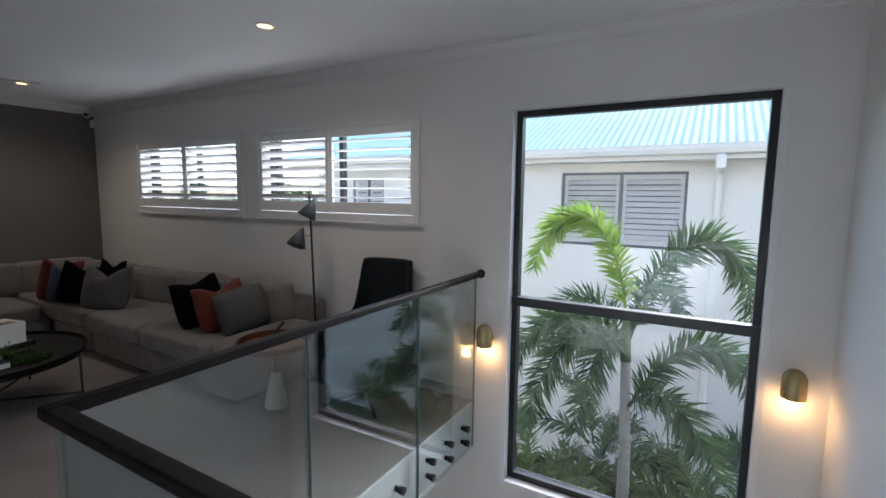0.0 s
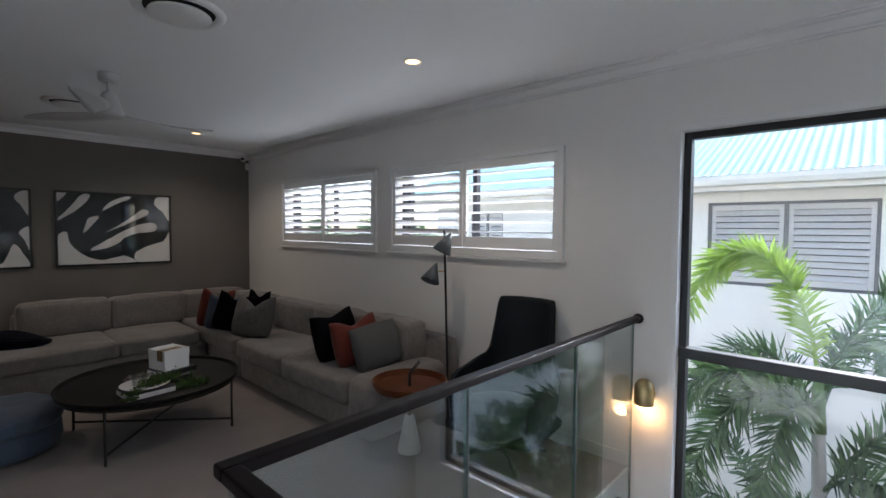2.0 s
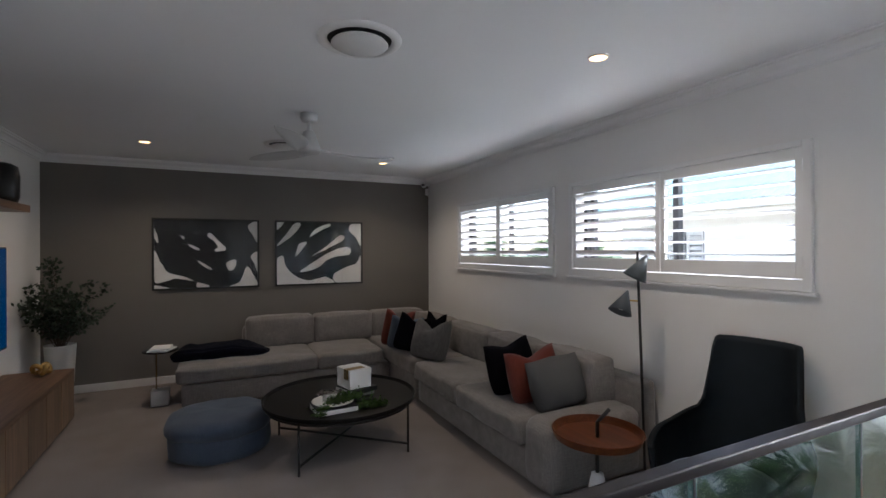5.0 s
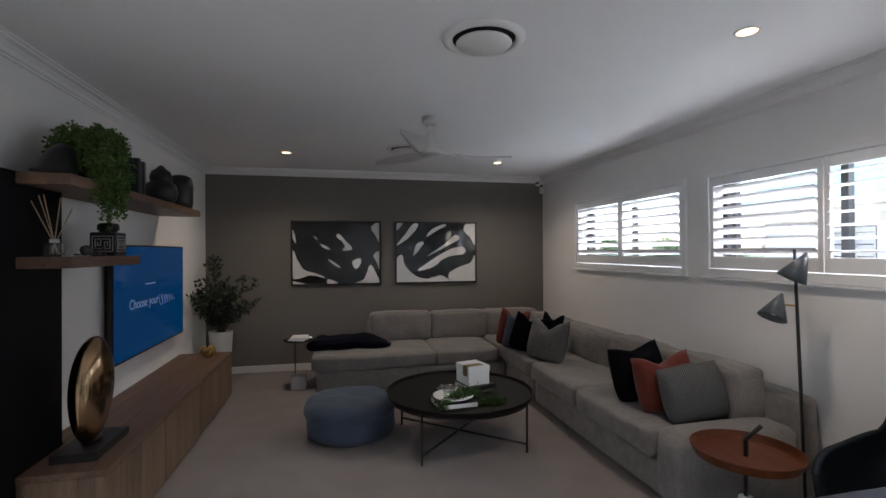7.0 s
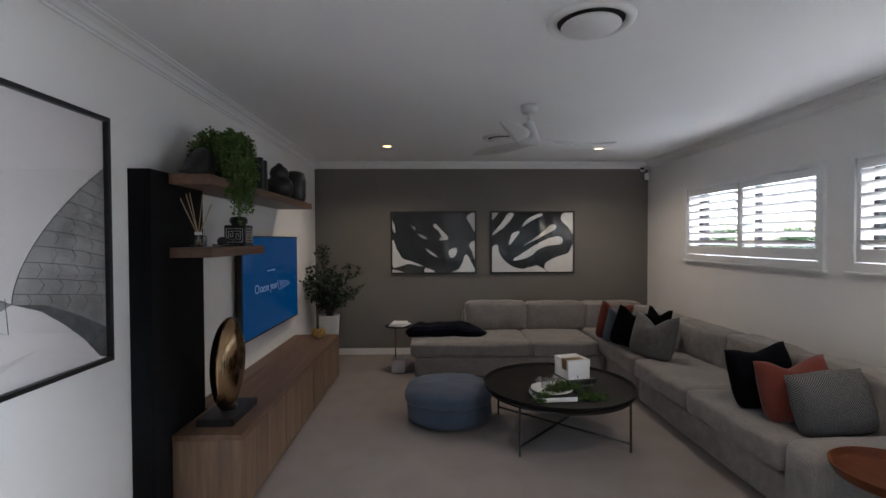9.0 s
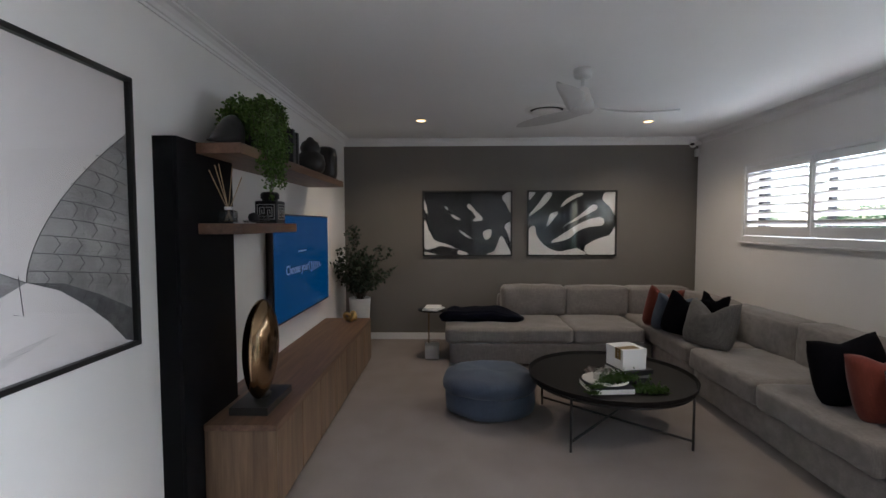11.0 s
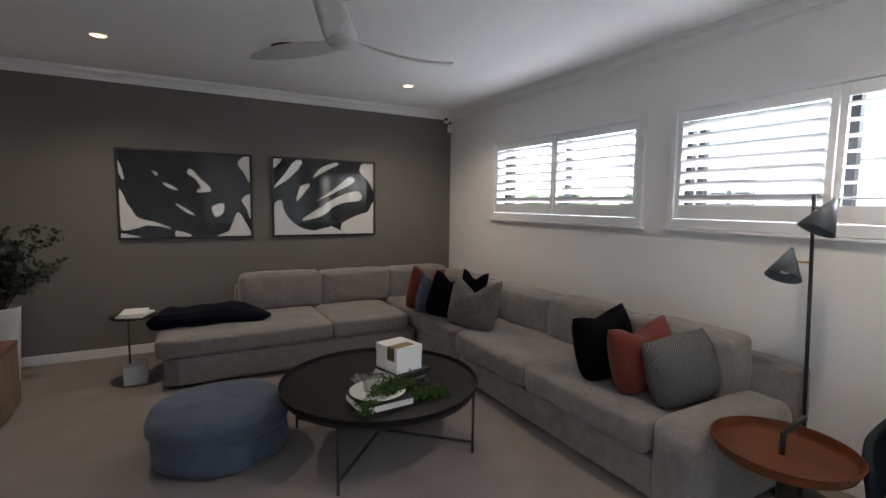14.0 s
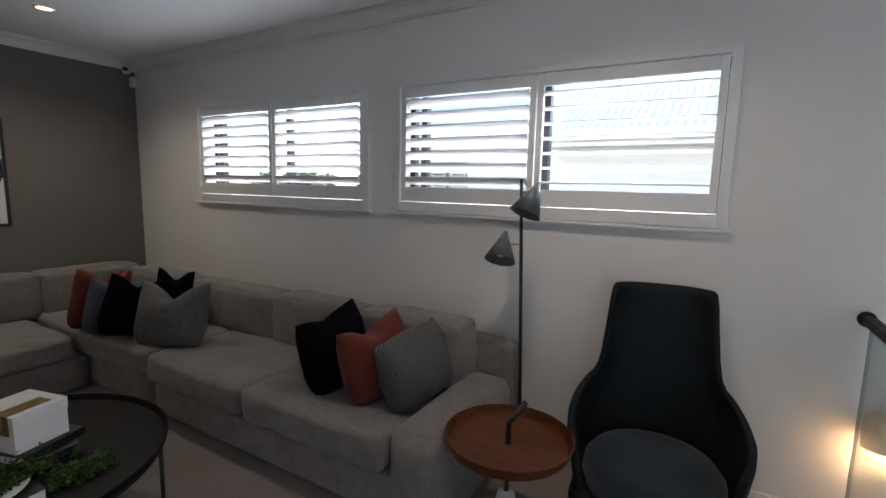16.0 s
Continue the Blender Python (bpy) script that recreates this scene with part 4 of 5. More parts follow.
# ---- armchair ----
chair = thing("armchair", (-2.13, 2.82, 0, 0, 0, 6), "high-backed charcoal armchair with curved low arms", "armchair")


def shell_rim(a):
    """Height of the shell's rim at the angle a from the middle of the back."""
    if a < 0.66:
        return 1.085
    if a < 0.80:
        return 1.085 - 0.040 * ((a - 0.66) / 0.14) ** 3
    if a < 1.02:
        f = (a - 0.80) / 0.22
        return 1.045 - 0.395 * f ** 0.8
    return 0.65 - 0.17 * min(1, (a - 1.02) / 1.10) ** 1.2


def shell_half(z):
    if z < 0.56:
        return 0.315 + 0.052 * min(1, max(0, (z - 0.18) / 0.30))
    if z < 0.70:
        return 0.367 - 0.059 * ((z - 0.56) / 0.14)
    return 0.308 + 0.001 * (z - 0.70) / 0.4


bm = bmesh.new()
NU, NV = 96, 22
outer, inner = [], []
for i in range(NU + 1):
    th = -2.15 + 4.3 * i / NU
    rim = shell_rim(abs(th))
    for ring, off in ((outer, 0.0), (inner, 0.030)):
        col = []
        for j in range(NV + 1):
            z = 0.18 + (rim - 0.18) * j / NV
            rx, ry = shell_half(z) - off, 0.34 - off
            x = rx * math.copysign(abs(math.sin(th)) ** 0.75, th)
            y = ry * math.copysign(abs(math.cos(th)) ** 0.65, math.cos(th)) + 0.13 * max(0, z - 0.42) * max(0, math.cos(th))
            if j == NV:
                z -= 0.006
            col.append(bm.verts.new((x, y, z)))
        ring.append(col)
for i in range(NU):
    for j in range(NV):
        bm.faces.new((outer[i][j], outer[i + 1][j], outer[i + 1][j + 1], outer[i][j + 1]))
        bm.faces.new((inner[i][j + 1], inner[i + 1][j + 1], inner[i + 1][j], inner[i][j]))
    bm.faces.new((outer[i][NV], outer[i + 1][NV], inner[i + 1][NV], inner[i][NV]))
    bm.faces.new((outer[i + 1][0], outer[i][0], inner[i][0], inner[i + 1][0]))
for i in (0, NU):
    for j in range(NV):
        bm.faces.new((outer[i][j], outer[i][j + 1], inner[i][j + 1], inner[i][j]))
bmesh.ops.recalc_face_normals(bm, faces=bm.faces[:])
part("shell", bm, LEATHER, chair, "dark upholstered shell", True)
seat = lathe([(0.0, 0.22), (0.24, 0.22), (0.275, 0.25), (0.29, 0.30), (0.285, 0.345), (0.262, 0.375), (0.20, 0.395), (0.10, 0.403), (0.0, 0.405)], 56, caps=False, at=(0, -0.05, 0))
for v in seat.verts:
    v.co.y = -0.05 + (v.co.y + 0.05) * 1.1 - 0.05 * max(0.0, 0.3 - abs(v.co.x))
part("seat", seat, WOOLBLUE, chair, "slate blue seat cushion", True)
part("seat_shell", soft(-0.33, 0.33, -0.26, 0.30, 0.18, 0.26, 0.0, 0.04, 6, 0.0, 62), LEATHER, chair, "", True)
part("column", tube([(0, 0, 0.04), (0, 0, 0.2)], 0.03, 16), BLACKMETAL, chair, "", True)
for k in range(4):
    a = math.pi / 4 + k * math.pi / 2
    part("leg", tube([(0, 0, 0.06), (0.16 * math.cos(a), 0.16 * math.sin(a), 0.045), (0.32 * math.cos(a), 0.32 * math.sin(a), 0.012)], [0.022, 0.018, 0.012], 10), BLACKMETAL, chair, "", True)

# ---- media wall ----
board = thing("media_backboard", (-3.37, YS, 0), "tall matt black board fixed to the wall", "backboard")
part("core", box(-0.282, 0.282, 0.0, 0.10, 0.0, 2.002), BLACKPANEL, board)
part("face_board", box(-0.285, 0.285, 0.101, 0.12, 0.0, 2.005, 0.002), BLACKPANEL, board)
part("end_strip", box(0.2825, 0.2855, 0.0, 0.1005, 0.0, 2.005), BLACKPANEL, board)

cab = thing("media_cabinet", (-4.66, -1.15, 0), "long low walnut media cabinet with plain doors", "cabinet")


def cabpart(nm, bm, mat, lab=""):
    bmesh.ops.translate(bm, vec=(4.66, 1.15, 0), verts=bm.verts[:])
    return part(nm, bm, mat, cab, lab)


CX0, CX1, CF, CB, CT = -6.10, -3.242, -0.908, -1.305, 0.492
cabpart("top", box(CX0, CX1, CB, CF, CT - 0.034, CT, 0.003), OAKX, "walnut top board")
cabpart("body", box(CX0 + 0.003, CX1 - 0.024, CB + 0.003, CF + -0.022, 0.03, CT - 0.0345), OAKZ)
cabpart("end_panel", box(CX1 - 0.0235, CX1 - 0.002, CB + 0.002, CF - 0.001, 0.028, CT - 0.036, 0.002), OAKZ, "walnut end panel")
cabpart("plinth", box(CX0 + 0.1, CX1 - 0.1, CB + 0.02, -1.0, 0.0, 0.029), DARKGAP, "dark recessed plinth")
nd = 14
dw = (CX1 - 0.024 - CX0 - 0.003) / nd
for i in range(nd):
    a = CX0 + 0.003 + i * dw
    cabpart("door_board", box(a + 0.0012, a + dw - 0.0012, CF - 0.021, CF - 0.002 + 0.0015 * (i % 2), 0.03, CT - 0.038, 0.0015), OAKZ)
cabback = part("cabinet_back", box(CX0, -3.68, YS, CB - 0.001, 0.09, CT - 0.001), OAKX, cab)
cabback.matrix_basis = Matrix.Translation((4.66, 1.15, 0))

for nm, a, b, z0s, z1s, lab in (("wall_shelf", -5.52, -3.255, 1.942, 2.0, "long walnut floating shelf"), ("wall_shelf", -4.10, -3.255, 1.518, 1.576, "short walnut floating shelf")):
    sh = thing(nm, ((a + b) / 2, -1.2, z0s), lab + " on the media wall", "shelf", "floating shelves")
    bm = box(a - (a + b) / 2, b - (a + b) / 2, -0.108, 0.13, 0, z1s - z0s, 0.003)
    part("board", bm, OAKX, sh)
    part("cleat", box(a - (a + b) / 2, -3.672 - (a + b) / 2, YS + 1.2, -0.108, 0.002, z1s - z0s - 0.002), OAKX, sh)

tv = thing("television", (-5.13, YS, 0.76), "large flat television showing a blue advertisement screen", "television")
part("back", box(-0.70, 0.70, 0.0, 0.05, 0.1, 0.8), DARKGAP, tv)
part("casing", box(-0.78, 0.78, 0.05, 0.088, 0.0, 0.895, 0.006), FRAMEBLACK, tv, "thin black casing")
part("screen", box(-0.765, 0.765, 0.0882, 0.0895, 0.018, 0.882), SCREEN, tv, "glossy lit blue screen")


def lettering(text, size, at, turn, mat, parent, nm="lettering"):
    cu = bpy.data.curves.new(nm, "FONT")
    cu.body, cu.size, cu.extrude, cu.align_x = text, size, 0.0004, "CENTER"
    tmp = bpy.data.objects.new(nm, cu)
    scene.collection.objects.link(tmp)
    me = bpy.data.meshes.new_from_object(tmp.evaluated_get(bpy.context.evaluated_depsgraph_get()))
    bpy.data.objects.remove(tmp)
    me.materials.append(mat)
    ob = new(nm, me)
    ob.parent = parent
    ob.matrix_basis = at if isinstance(at, Matrix) else pose(*at, *turn)
    return ob


lettering("Choose your", 0.112, (0.213, 0.0902, 0.385), (90, 0, 180), SCREENTEXT, tv)
bar = tube([(-0.11 - 0.36 * k / 40 + 0.03 * math.sin(k * 0.9), 0.0904, 0.405 + (0.055 - 0.0008 * k) * math.sin(k * 0.9 + 1.2)) for k in range(41)], 0.003, 6, flat=0.2)
part("lettering", bar, SCREENTEXT, tv, "flowing white script")
part("lettering", box(-0.02, 0.20, 0.0898, 0.0906, 0.565, 0.575), SCREENTEXT, tv, "small line of white text")

# ---- sculpture ----
sc = thing("sculpture", (-3.555, -1.115, CT), "polished bronze pebble-shaped sculpture on a black base", "sculpture")
bm = box(-0.20, 0.195, -0.11, 0.11, 0.0, 0.045, 0.004)
own = bmesh.new()
bmesh.ops.create_uvsphere(own, u_segments=48, v_segments=32, radius=1)
for v in own.verts:
    v.co = Vector((v.co.x * 0.158 * (1 + 0.12 * v.co.z), v.co.y * 0.092, v.co.z * 0.295))
bmesh.ops.rotate(own, verts=own.verts[:], matrix=Matrix.Rotation(radians(-9), 3, "Y"))
bmesh.ops.translate(own, vec=(0, 0, 0.335), verts=own.verts[:])
part("base", bm, BLACKMETAL, sc, "black square base")
part("form", own, BRONZE, sc, "mirror-polished bronze form", True)
part("neck", lathe([(0.05, 0.044), (0.055, 0.06), (0.045, 0.075)], 24), BLACKMETAL, sc, "", True)

# ---- things on the shelves ----
S2, S1 = 2.0, 1.576
bird = thing("ceramic_vessel", (-3.40, -1.215, S2), "black ceramic pouring vessel with a long sloping tail", "vase")
bm = bmesh.new()
rings = []
for x, high, half in ((0.205, 0.008, 0.006), (0.17, 0.020, 0.018), (0.13, 0.042, 0.032), (0.09, 0.072, 0.045), (0.05, 0.108, 0.056), (0.01, 0.146, 0.064), (-0.03, 0.178, 0.068), (-0.07, 0.195, 0.068), (-0.105, 0.188, 0.060), (-0.135, 0.150, 0.044), (-0.155, 0.08, 0.02)):
    rings.append([bm.verts.new((x, half * math.cos(2 * math.pi * i / 24), max(0.0, high * (0.42 + 0.58 * math.sin(2 * math.pi * i / 24))))) for i in range(24)])
for p, q in zip(rings, rings[1:]):
    for i in range(24):
        bm.faces.new((p[i], p[(i + 1) % 24], q[(i + 1) % 24], q[i]))
bm.faces.new(rings[0])
bm.faces.new(rings[-1])
bmesh.ops.recalc_face_normals(bm, faces=bm.faces[:])
part("body", bm, CERAMIC, bird, "", True)

tp = thing("trailing_plant", (-3.665, -1.19, S2), "trailing green plant spilling over the shelf", "plant")
part("pot", lathe([(0.0, 0.0), (0.06, 0.0), (0.075, 0.10), (0.07, 0.105), (0.0, 0.095)], 28, caps=False), CERAMIC, tp, "black pot", True)
stems, leaves = bmesh.new(), bmesh.new()
rng = random.Random(5)
for i in range(175):
    az = rng.uniform(0, 6.28)
    if i < 85:
        az = rng.gauss(math.pi / 2, 0.7)
    elif i < 130:
        az = rng.gauss(0.25, 0.6)
    drop = rng.uniform(0.02, 0.32) if i % 3 else rng.uniform(0.22, 0.45)
    if math.sin(az) < 0.3:
        drop = min(drop, 0.12)
    out = rng.uniform(0.07, 0.20)
    rise = rng.uniform(0.10, 0.24)
    pts = [Vector((0.02 * math.cos(az), 0.02 * math.sin(az), 0.10))]
    pts.append(Vector((out * 0.5 * math.cos(az), out * 0.5 * math.sin(az), 0.10 + rise)))
    pts.append(Vector((out * math.cos(az), out * math.sin(az), 0.10 + rise * 0.8)))
    end = Vector((out * 1.05 * math.cos(az) + rng.gauss(0, 0.03), out * 1.1 * math.sin(az), 0.10 + rise * 0.6 - drop))
    if end.z < 0.0:
        end.y = max(end.y, 0.115)
    pts.append(pts[2].lerp(end, 0.5) + Vector((rng.gauss(0, 0.012), rng.gauss(0, 0.008), 0)))
    if end.z < 0.0:
        pts[-1].y = max(pts[-1].y, 0.112)
    pts.append(end)
    for p in pts:
        p.y = max(p.y, -0.2)
    tube(pts, 0.0012, 4, bm=stems)
    for a, b in zip(pts[1:], pts[2:]):
        m = max(2, int((b - a).length / 0.012))
        for k in range(m):
            for q in range(2):
                leaf(leaves, a.lerp(b, (k + rng.random()) / m) + Vector((rng.gauss(0, 0.010), rng.gauss(0, 0.010), rng.gauss(0, 0.008))), rng, rng.uniform(0.014, 0.026), -0.3, 0.85)
tagged(part("stem_tangle", stems, TWIG, tp), kind="stuff")
tagged(part("foliage", leaves, LEAFFRESH, tp), kind="stuff")

for k, (bx, h, d) in enumerate(((-4.24, 0.265, 0.17), (-4.285, 0.245, 0.16), (-4.33, 0.255, 0.17))):
    b = thing("upright_book", (bx, -1.21, S2), "dark upright book on the shelf", "book", "books on the shelf")
    part("cover", box(-0.020, 0.020, -d / 2, d / 2, 0, h, 0.002), DARKBOOK, b)
    part("page_block", box(-0.013, 0.013, -d / 2 + 0.004, d / 2 + -0.004, h, h + 0.0022), PAPER, b, "page edges")


def round_vessel(name, x, y, prof, label):
    ob = part(name, lathe(prof, 36, caps=False), CERAMIC, None, "", True)
    ob.matrix_basis = pose(x, y, S2)
    return tagged(ob, label, "vase", "black vessels on the shelf")


round_vessel("lidded_jar", -4.84, -1.19, [(r * 1.0, h * 1.25) for r, h in [(0.0, 0.0), (0.08, 0.0), (0.115, 0.03), (0.125, 0.08), (0.112, 0.125), (0.078, 0.148), (0.08, 0.156), (0.085, 0.18), (0.07, 0.215), (0.035, 0.235), (0.022, 0.25), (0.0, 0.258)]], "round black ceramic jar with a domed lid")
round_vessel("ceramic_vase", -5.36, -1.20, [(r * 1.08, h * 1.68) for r, h in [(0.0, 0.0), (0.085, 0.0), (0.10, 0.03), (0.102, 0.13), (0.09, 0.175), (0.05, 0.19), (0.0, 0.185)]], "squat black ceramic vase with round shoulders")

dif = thing("reed_diffuser", (-3.37, -1.2, S1), "clear glass reed diffuser with wooden sticks", "diffuser")
part("bottle", lathe([(0.0, 0.0), (0.044, 0.0), (0.047, 0.005), (0.047, 0.062), (0.040, 0.070), (0.019, 0.074), (0.019, 0.088), (0.016, 0.088), (0.016, 0.072), (0.037, 0.067), (0.043, 0.060), (0.043, 0.008), (0.0, 0.006)], 32, caps=False), CLEAR, dif, "clear bottle", True)
part("liquid", lathe([(0.0, 0.007), (0.042, 0.009), (0.042, 0.03), (0.0, 0.03)], 24, caps=False), CLEAR, dif, "", True)
part("collar", lathe([(0.021, 0.0745), (0.021, 0.092), (0.0165, 0.092), (0.0165, 0.0745)], 20, caps=False), WHITEPLASTIC, dif, "silver-white collar", True)
REED = material("reed_wood", (0.42, 0.30, 0.18), 0.7, var=0.1)
for dx, dy in ((0.10, -0.05), (0.035, -0.03), (0.005, 0.03), (-0.075, 0.045), (0.02, -0.06)):
    part("reed", tube([(-dx * 0.25, -dy * 0.25, 0.012), (dx, dy, 0.325 - 0.6 * abs(dx - 0.03))], 0.0028, 6), REED, dif, "thin wooden reed")

orn = thing("glass_ornament", pose(-3.57, -1.14, S1) @ Matrix.Scale(1.35, 4), "small glass and metal ornament on the shelf", "ornament")
part("dish", lathe([(0.0, 0.0), (0.045, 0.0), (0.05, 0.012), (0.047, 0.013), (0.042, 0.004), (0.0, 0.004)], 24, caps=False), CLEAR, orn, "", True)
part("ball", lathe([(0.0, 0.0), (0.018, 0.006), (0.024, 0.022), (0.018, 0.038), (0.0, 0.044)], 20, at=(0.012, 0, 0.004), caps=False), BLACKALU, orn, "", True)
part("tumbler", lathe([(0.0, 0.0), (0.020, 0.0), (0.026, 0.006), (0.028, 0.04), (0.0255, 0.04), (0.023, 0.008), (0.0, 0.005)], 24, at=(-0.075, 0.01, 0), caps=False), CLEAR, orn, "small clear tumbler", True)

jar = thing("patterned_jar", pose(-3.902, -1.178, S1) @ Matrix.Scale(0.9, 4), "square black ginger jar with a white key pattern", "jar")
part("body", box(-0.082, 0.082, -0.082, 0.082, 0.0, 0.165, 0.014, 3), CERAMIC, jar)
part("neck", lathe([(0.055, 0.163), (0.055, 0.178), (0.066, 0.182), (0.066, 0.215), (0.056, 0.228), (0.0, 0.236)], 28, caps=False), CERAMIC, jar, "round lid", True)
KEY = material("cream_glaze", (0.55, 0.53, 0.49), 0.5)


def key_pattern(face):
    bm = bmesh.new()
    segs = [((-0.062, 0.125), (0.062, 0.125)), ((0.062, 0.125), (0.062, 0.02)), ((0.062, 0.02), (-0.062, 0.02)), ((-0.062, 0.02), (-0.062, 0.125)),
            ((-0.045, 0.105), (0.0, 0.105)), ((-0.045, 0.105), (-0.045, 0.04)), ((-0.045, 0.04), (-0.012, 0.04)), ((-0.012, 0.04), (-0.012, 0.085)), ((-0.012, 0.085), (-0.030, 0.085)), ((-0.030, 0.085), (-0.030, 0.060)),
            ((0.045, 0.105), (0.012, 0.105)), ((0.045, 0.105), (0.045, 0.04)), ((0.045, 0.04), (0.008, 0.04)), ((0.012, 0.105), (0.012, 0.062)), ((0.012, 0.062), (0.030, 0.062)), ((0.030, 0.062), (0.030, 0.085))]
    for (a, b), (c, d) in segs:
        x0k, x1k, z0k, z1k = min(a, c) - 0.0028, max(a, c) + 0.0028, min(b, d) - 0.0028, max(b, d) + 0.0028
        box(x0k, x1k, 0.0, 0.0022, z0k, z1k, bm=bm)
    bmesh.ops.transform(bm, matrix=face, verts=bm.verts[:])
    part("key_pattern", bm, KEY, jar, "cream raised key pattern")


key_pattern(pose(0, 0.0815, 0.012))
key_pattern(pose(0.0815, 0, 0.012, 0, 0, -90))

knot = thing("brass_knot", pose(-5.88, -1.09, CT) @ Matrix.Scale(1.8, 4), "small polished brass knot ornament on the cabinet", "ornament")
bm = bmesh.new()
pts = []
for k in range(33):
    a = 2 * math.pi * k / 32
    pts.append((0.03 * (math.sin(a) + 1.2 * math.sin(2 * a)) * 0.6, 0.03 * (math.cos(a) - 1.2 * math.cos(2 * a)) * 0.6, 0.036 + 0.02 * -math.sin(3 * a)))
tube(pts, 0.011, 10, bm=bm)
part("loop", bm, BRASS, knot, "", True)


# ---- pictures ----
def picture(name, at, w, h, label, ground, shapes, ink, frame_w=0.022, depth=0.03):
    """A framed print facing its local -y; shapes are outlines in parts of the sheet, from the top corner down."""
    t = thing(name, at, label, "picture")
    fr = box(-w / 2, -w / 2 + frame_w, -depth, 0, 0, h, 0.002)
    box(w / 2 - frame_w, w / 2, -depth, 0, 0, h, 0.002, bm=fr)
    box(-w / 2 + frame_w, w / 2 - frame_w, -depth, 0, h - frame_w, h, 0.002, bm=fr)
    box(-w / 2 + frame_w, w / 2 - frame_w, -depth, 0, 0, frame_w, 0.002, bm=fr)
    part("frame", fr, FRAMEBLACK, t)
    iw, ih = w - 2 * frame_w, h - 2 * frame_w
    part("sheet", box(-iw / 2, iw / 2, -0.010, -0.002, frame_w, frame_w + ih), ground, t, "printed sheet")
    for k, s in enumerate(shapes):
        bm = bmesh.new()
        out = blob(s, 8)
        rng = random.Random(k)
        vs = []
        for q in out:
            u = min(1, max(0, q.x + rng.gauss(0, 0.0025)))
            v = min(1, max(0, q.y + rng.gauss(0, 0.0025)))
            vs.append(bm.verts.new((-iw / 2 + u * iw, -0.0106 - 0.0002 * k, frame_w + (1 - v) * ih)))
        es = [bm.edges.new((vs[i], vs[(i + 1) % len(vs)])) for i in range(len(vs))]
        bmesh.ops.triangle_fill(bm, edges=es, use_beauty=True)
        part("brush_stroke", bm, ink, t, "white painted stroke")
    g = part("glazing", box(-iw / 2, iw / 2, -0.022, -0.0195, frame_w, frame_w + ih), PICGLASS, t, "reflective picture glass")
    g.visible_shadow = False
    return t


ART1 = [[(0.90, 0.08), (1.0, 0.0), (1.0, 0.32), (0.95, 0.2)],
        [(0.0, 0.45), (0.06, 0.62), (0.13, 0.77), (0.26, 0.83), (0.36, 0.90), (0.2, 0.86), (0.1, 0.9), (0.0, 0.88)],
        [(0.0, 0.12), (0.03, 0.22), (0.04, 0.34), (0.01, 0.28)],
        [(0.52, 0.18), (0.59, 0.28), (0.68, 0.42), (0.62, 0.45), (0.56, 0.31), (0.50, 0.24)],
        [(0.58, 0.42), (0.63, 0.40), (0.62, 0.46), (0.57, 0.46)],
        [(0.31, 0.36), (0.37, 0.38), (0.42, 0.44), (0.36, 0.42)],
        [(0.23, 0.22), (0.27, 0.24), (0.27, 0.28)],
        [(0.68, 0.65), (0.73, 0.60), (0.78, 0.60), (0.77, 0.71), (0.71, 0.76)],
        [(0.40, 0.60), (0.48, 0.66), (0.55, 0.74), (0.47, 0.70)],
        [(0.72, 1.0), (0.82, 0.93), (0.89, 0.70), (0.96, 0.84), (1.0, 0.95), (1.0, 1.0)],
        [(0.93, 0.55), (1.0, 0.48), (1.0, 0.78), (0.97, 0.66)],
        [(0.0, 0.95), (0.10, 0.98), (0.14, 1.0), (0.0, 1.0)], [(0.40, 0.93), (0.50, 0.97), (0.50, 1.0), (0.40, 1.0)]]
ART2 = [[(0.0, 0.0), (0.08, 0.0), (0.0, 0.13)],
        [(0.0, 0.38), (0.10, 0.20), (0.20, 0.02), (0.27, 0.03), (0.20, 0.18), (0.08, 0.32)],
        [(0.37, 0.23), (0.45, 0.10), (0.58, 0.02), (0.63, 0.04), (0.50, 0.13), (0.40, 0.22)],
        [(0.21, 0.55), (0.25, 0.36), (0.34, 0.32), (0.30, 0.42)],
        [(0.85, 0.12), (0.89, 0.0), (1.0, 0.0), (1.0, 0.36), (0.94, 0.24)],
        [(0.27, 0.79), (0.44, 0.63), (0.62, 0.48), (0.80, 0.40), (0.87, 0.44), (0.85, 0.53), (0.70, 0.56), (0.58, 0.62), (0.47, 0.74), (0.33, 0.80)],
        [(0.40, 0.55), (0.58, 0.38), (0.74, 0.20), (0.79, 0.27), (0.62, 0.40), (0.48, 0.50)],
        [(0.0, 0.62), (0.07, 0.54), (0.10, 0.70), (0.20, 0.86), (0.35, 0.95), (0.50, 0.91), (0.57, 0.90), (0.66, 1.0), (0.3, 1.0), (0.0, 1.0)],
        [(0.70, 1.0), (0.66, 0.86), (0.80, 0.75), (0.94, 0.68), (1.0, 0.56), (1.0, 1.0)]]
picture("framed_print", (XW, 0.228, 1.135, 0, 0, 90), 1.205, 0.88, "framed black and white abstract print on the grey wall", INK, ART1, PAPER)
picture("framed_print", (XW, 1.625, 1.135, 0, 0, 90), 1.195, 0.88, "framed abstract print with pale sweeping brush strokes", INK, ART2, PAPER)

# a large drawing of a tiled vault on the media wall
PENCIL = material("pencil_grey", (0.32, 0.31, 0.305), 0.8, var=0.35, scale=5, fine=0.3, bscale=120)
PENCIL2 = material("pencil_dark", (0.10, 0.10, 0.105), 0.8, var=0.3, scale=30)
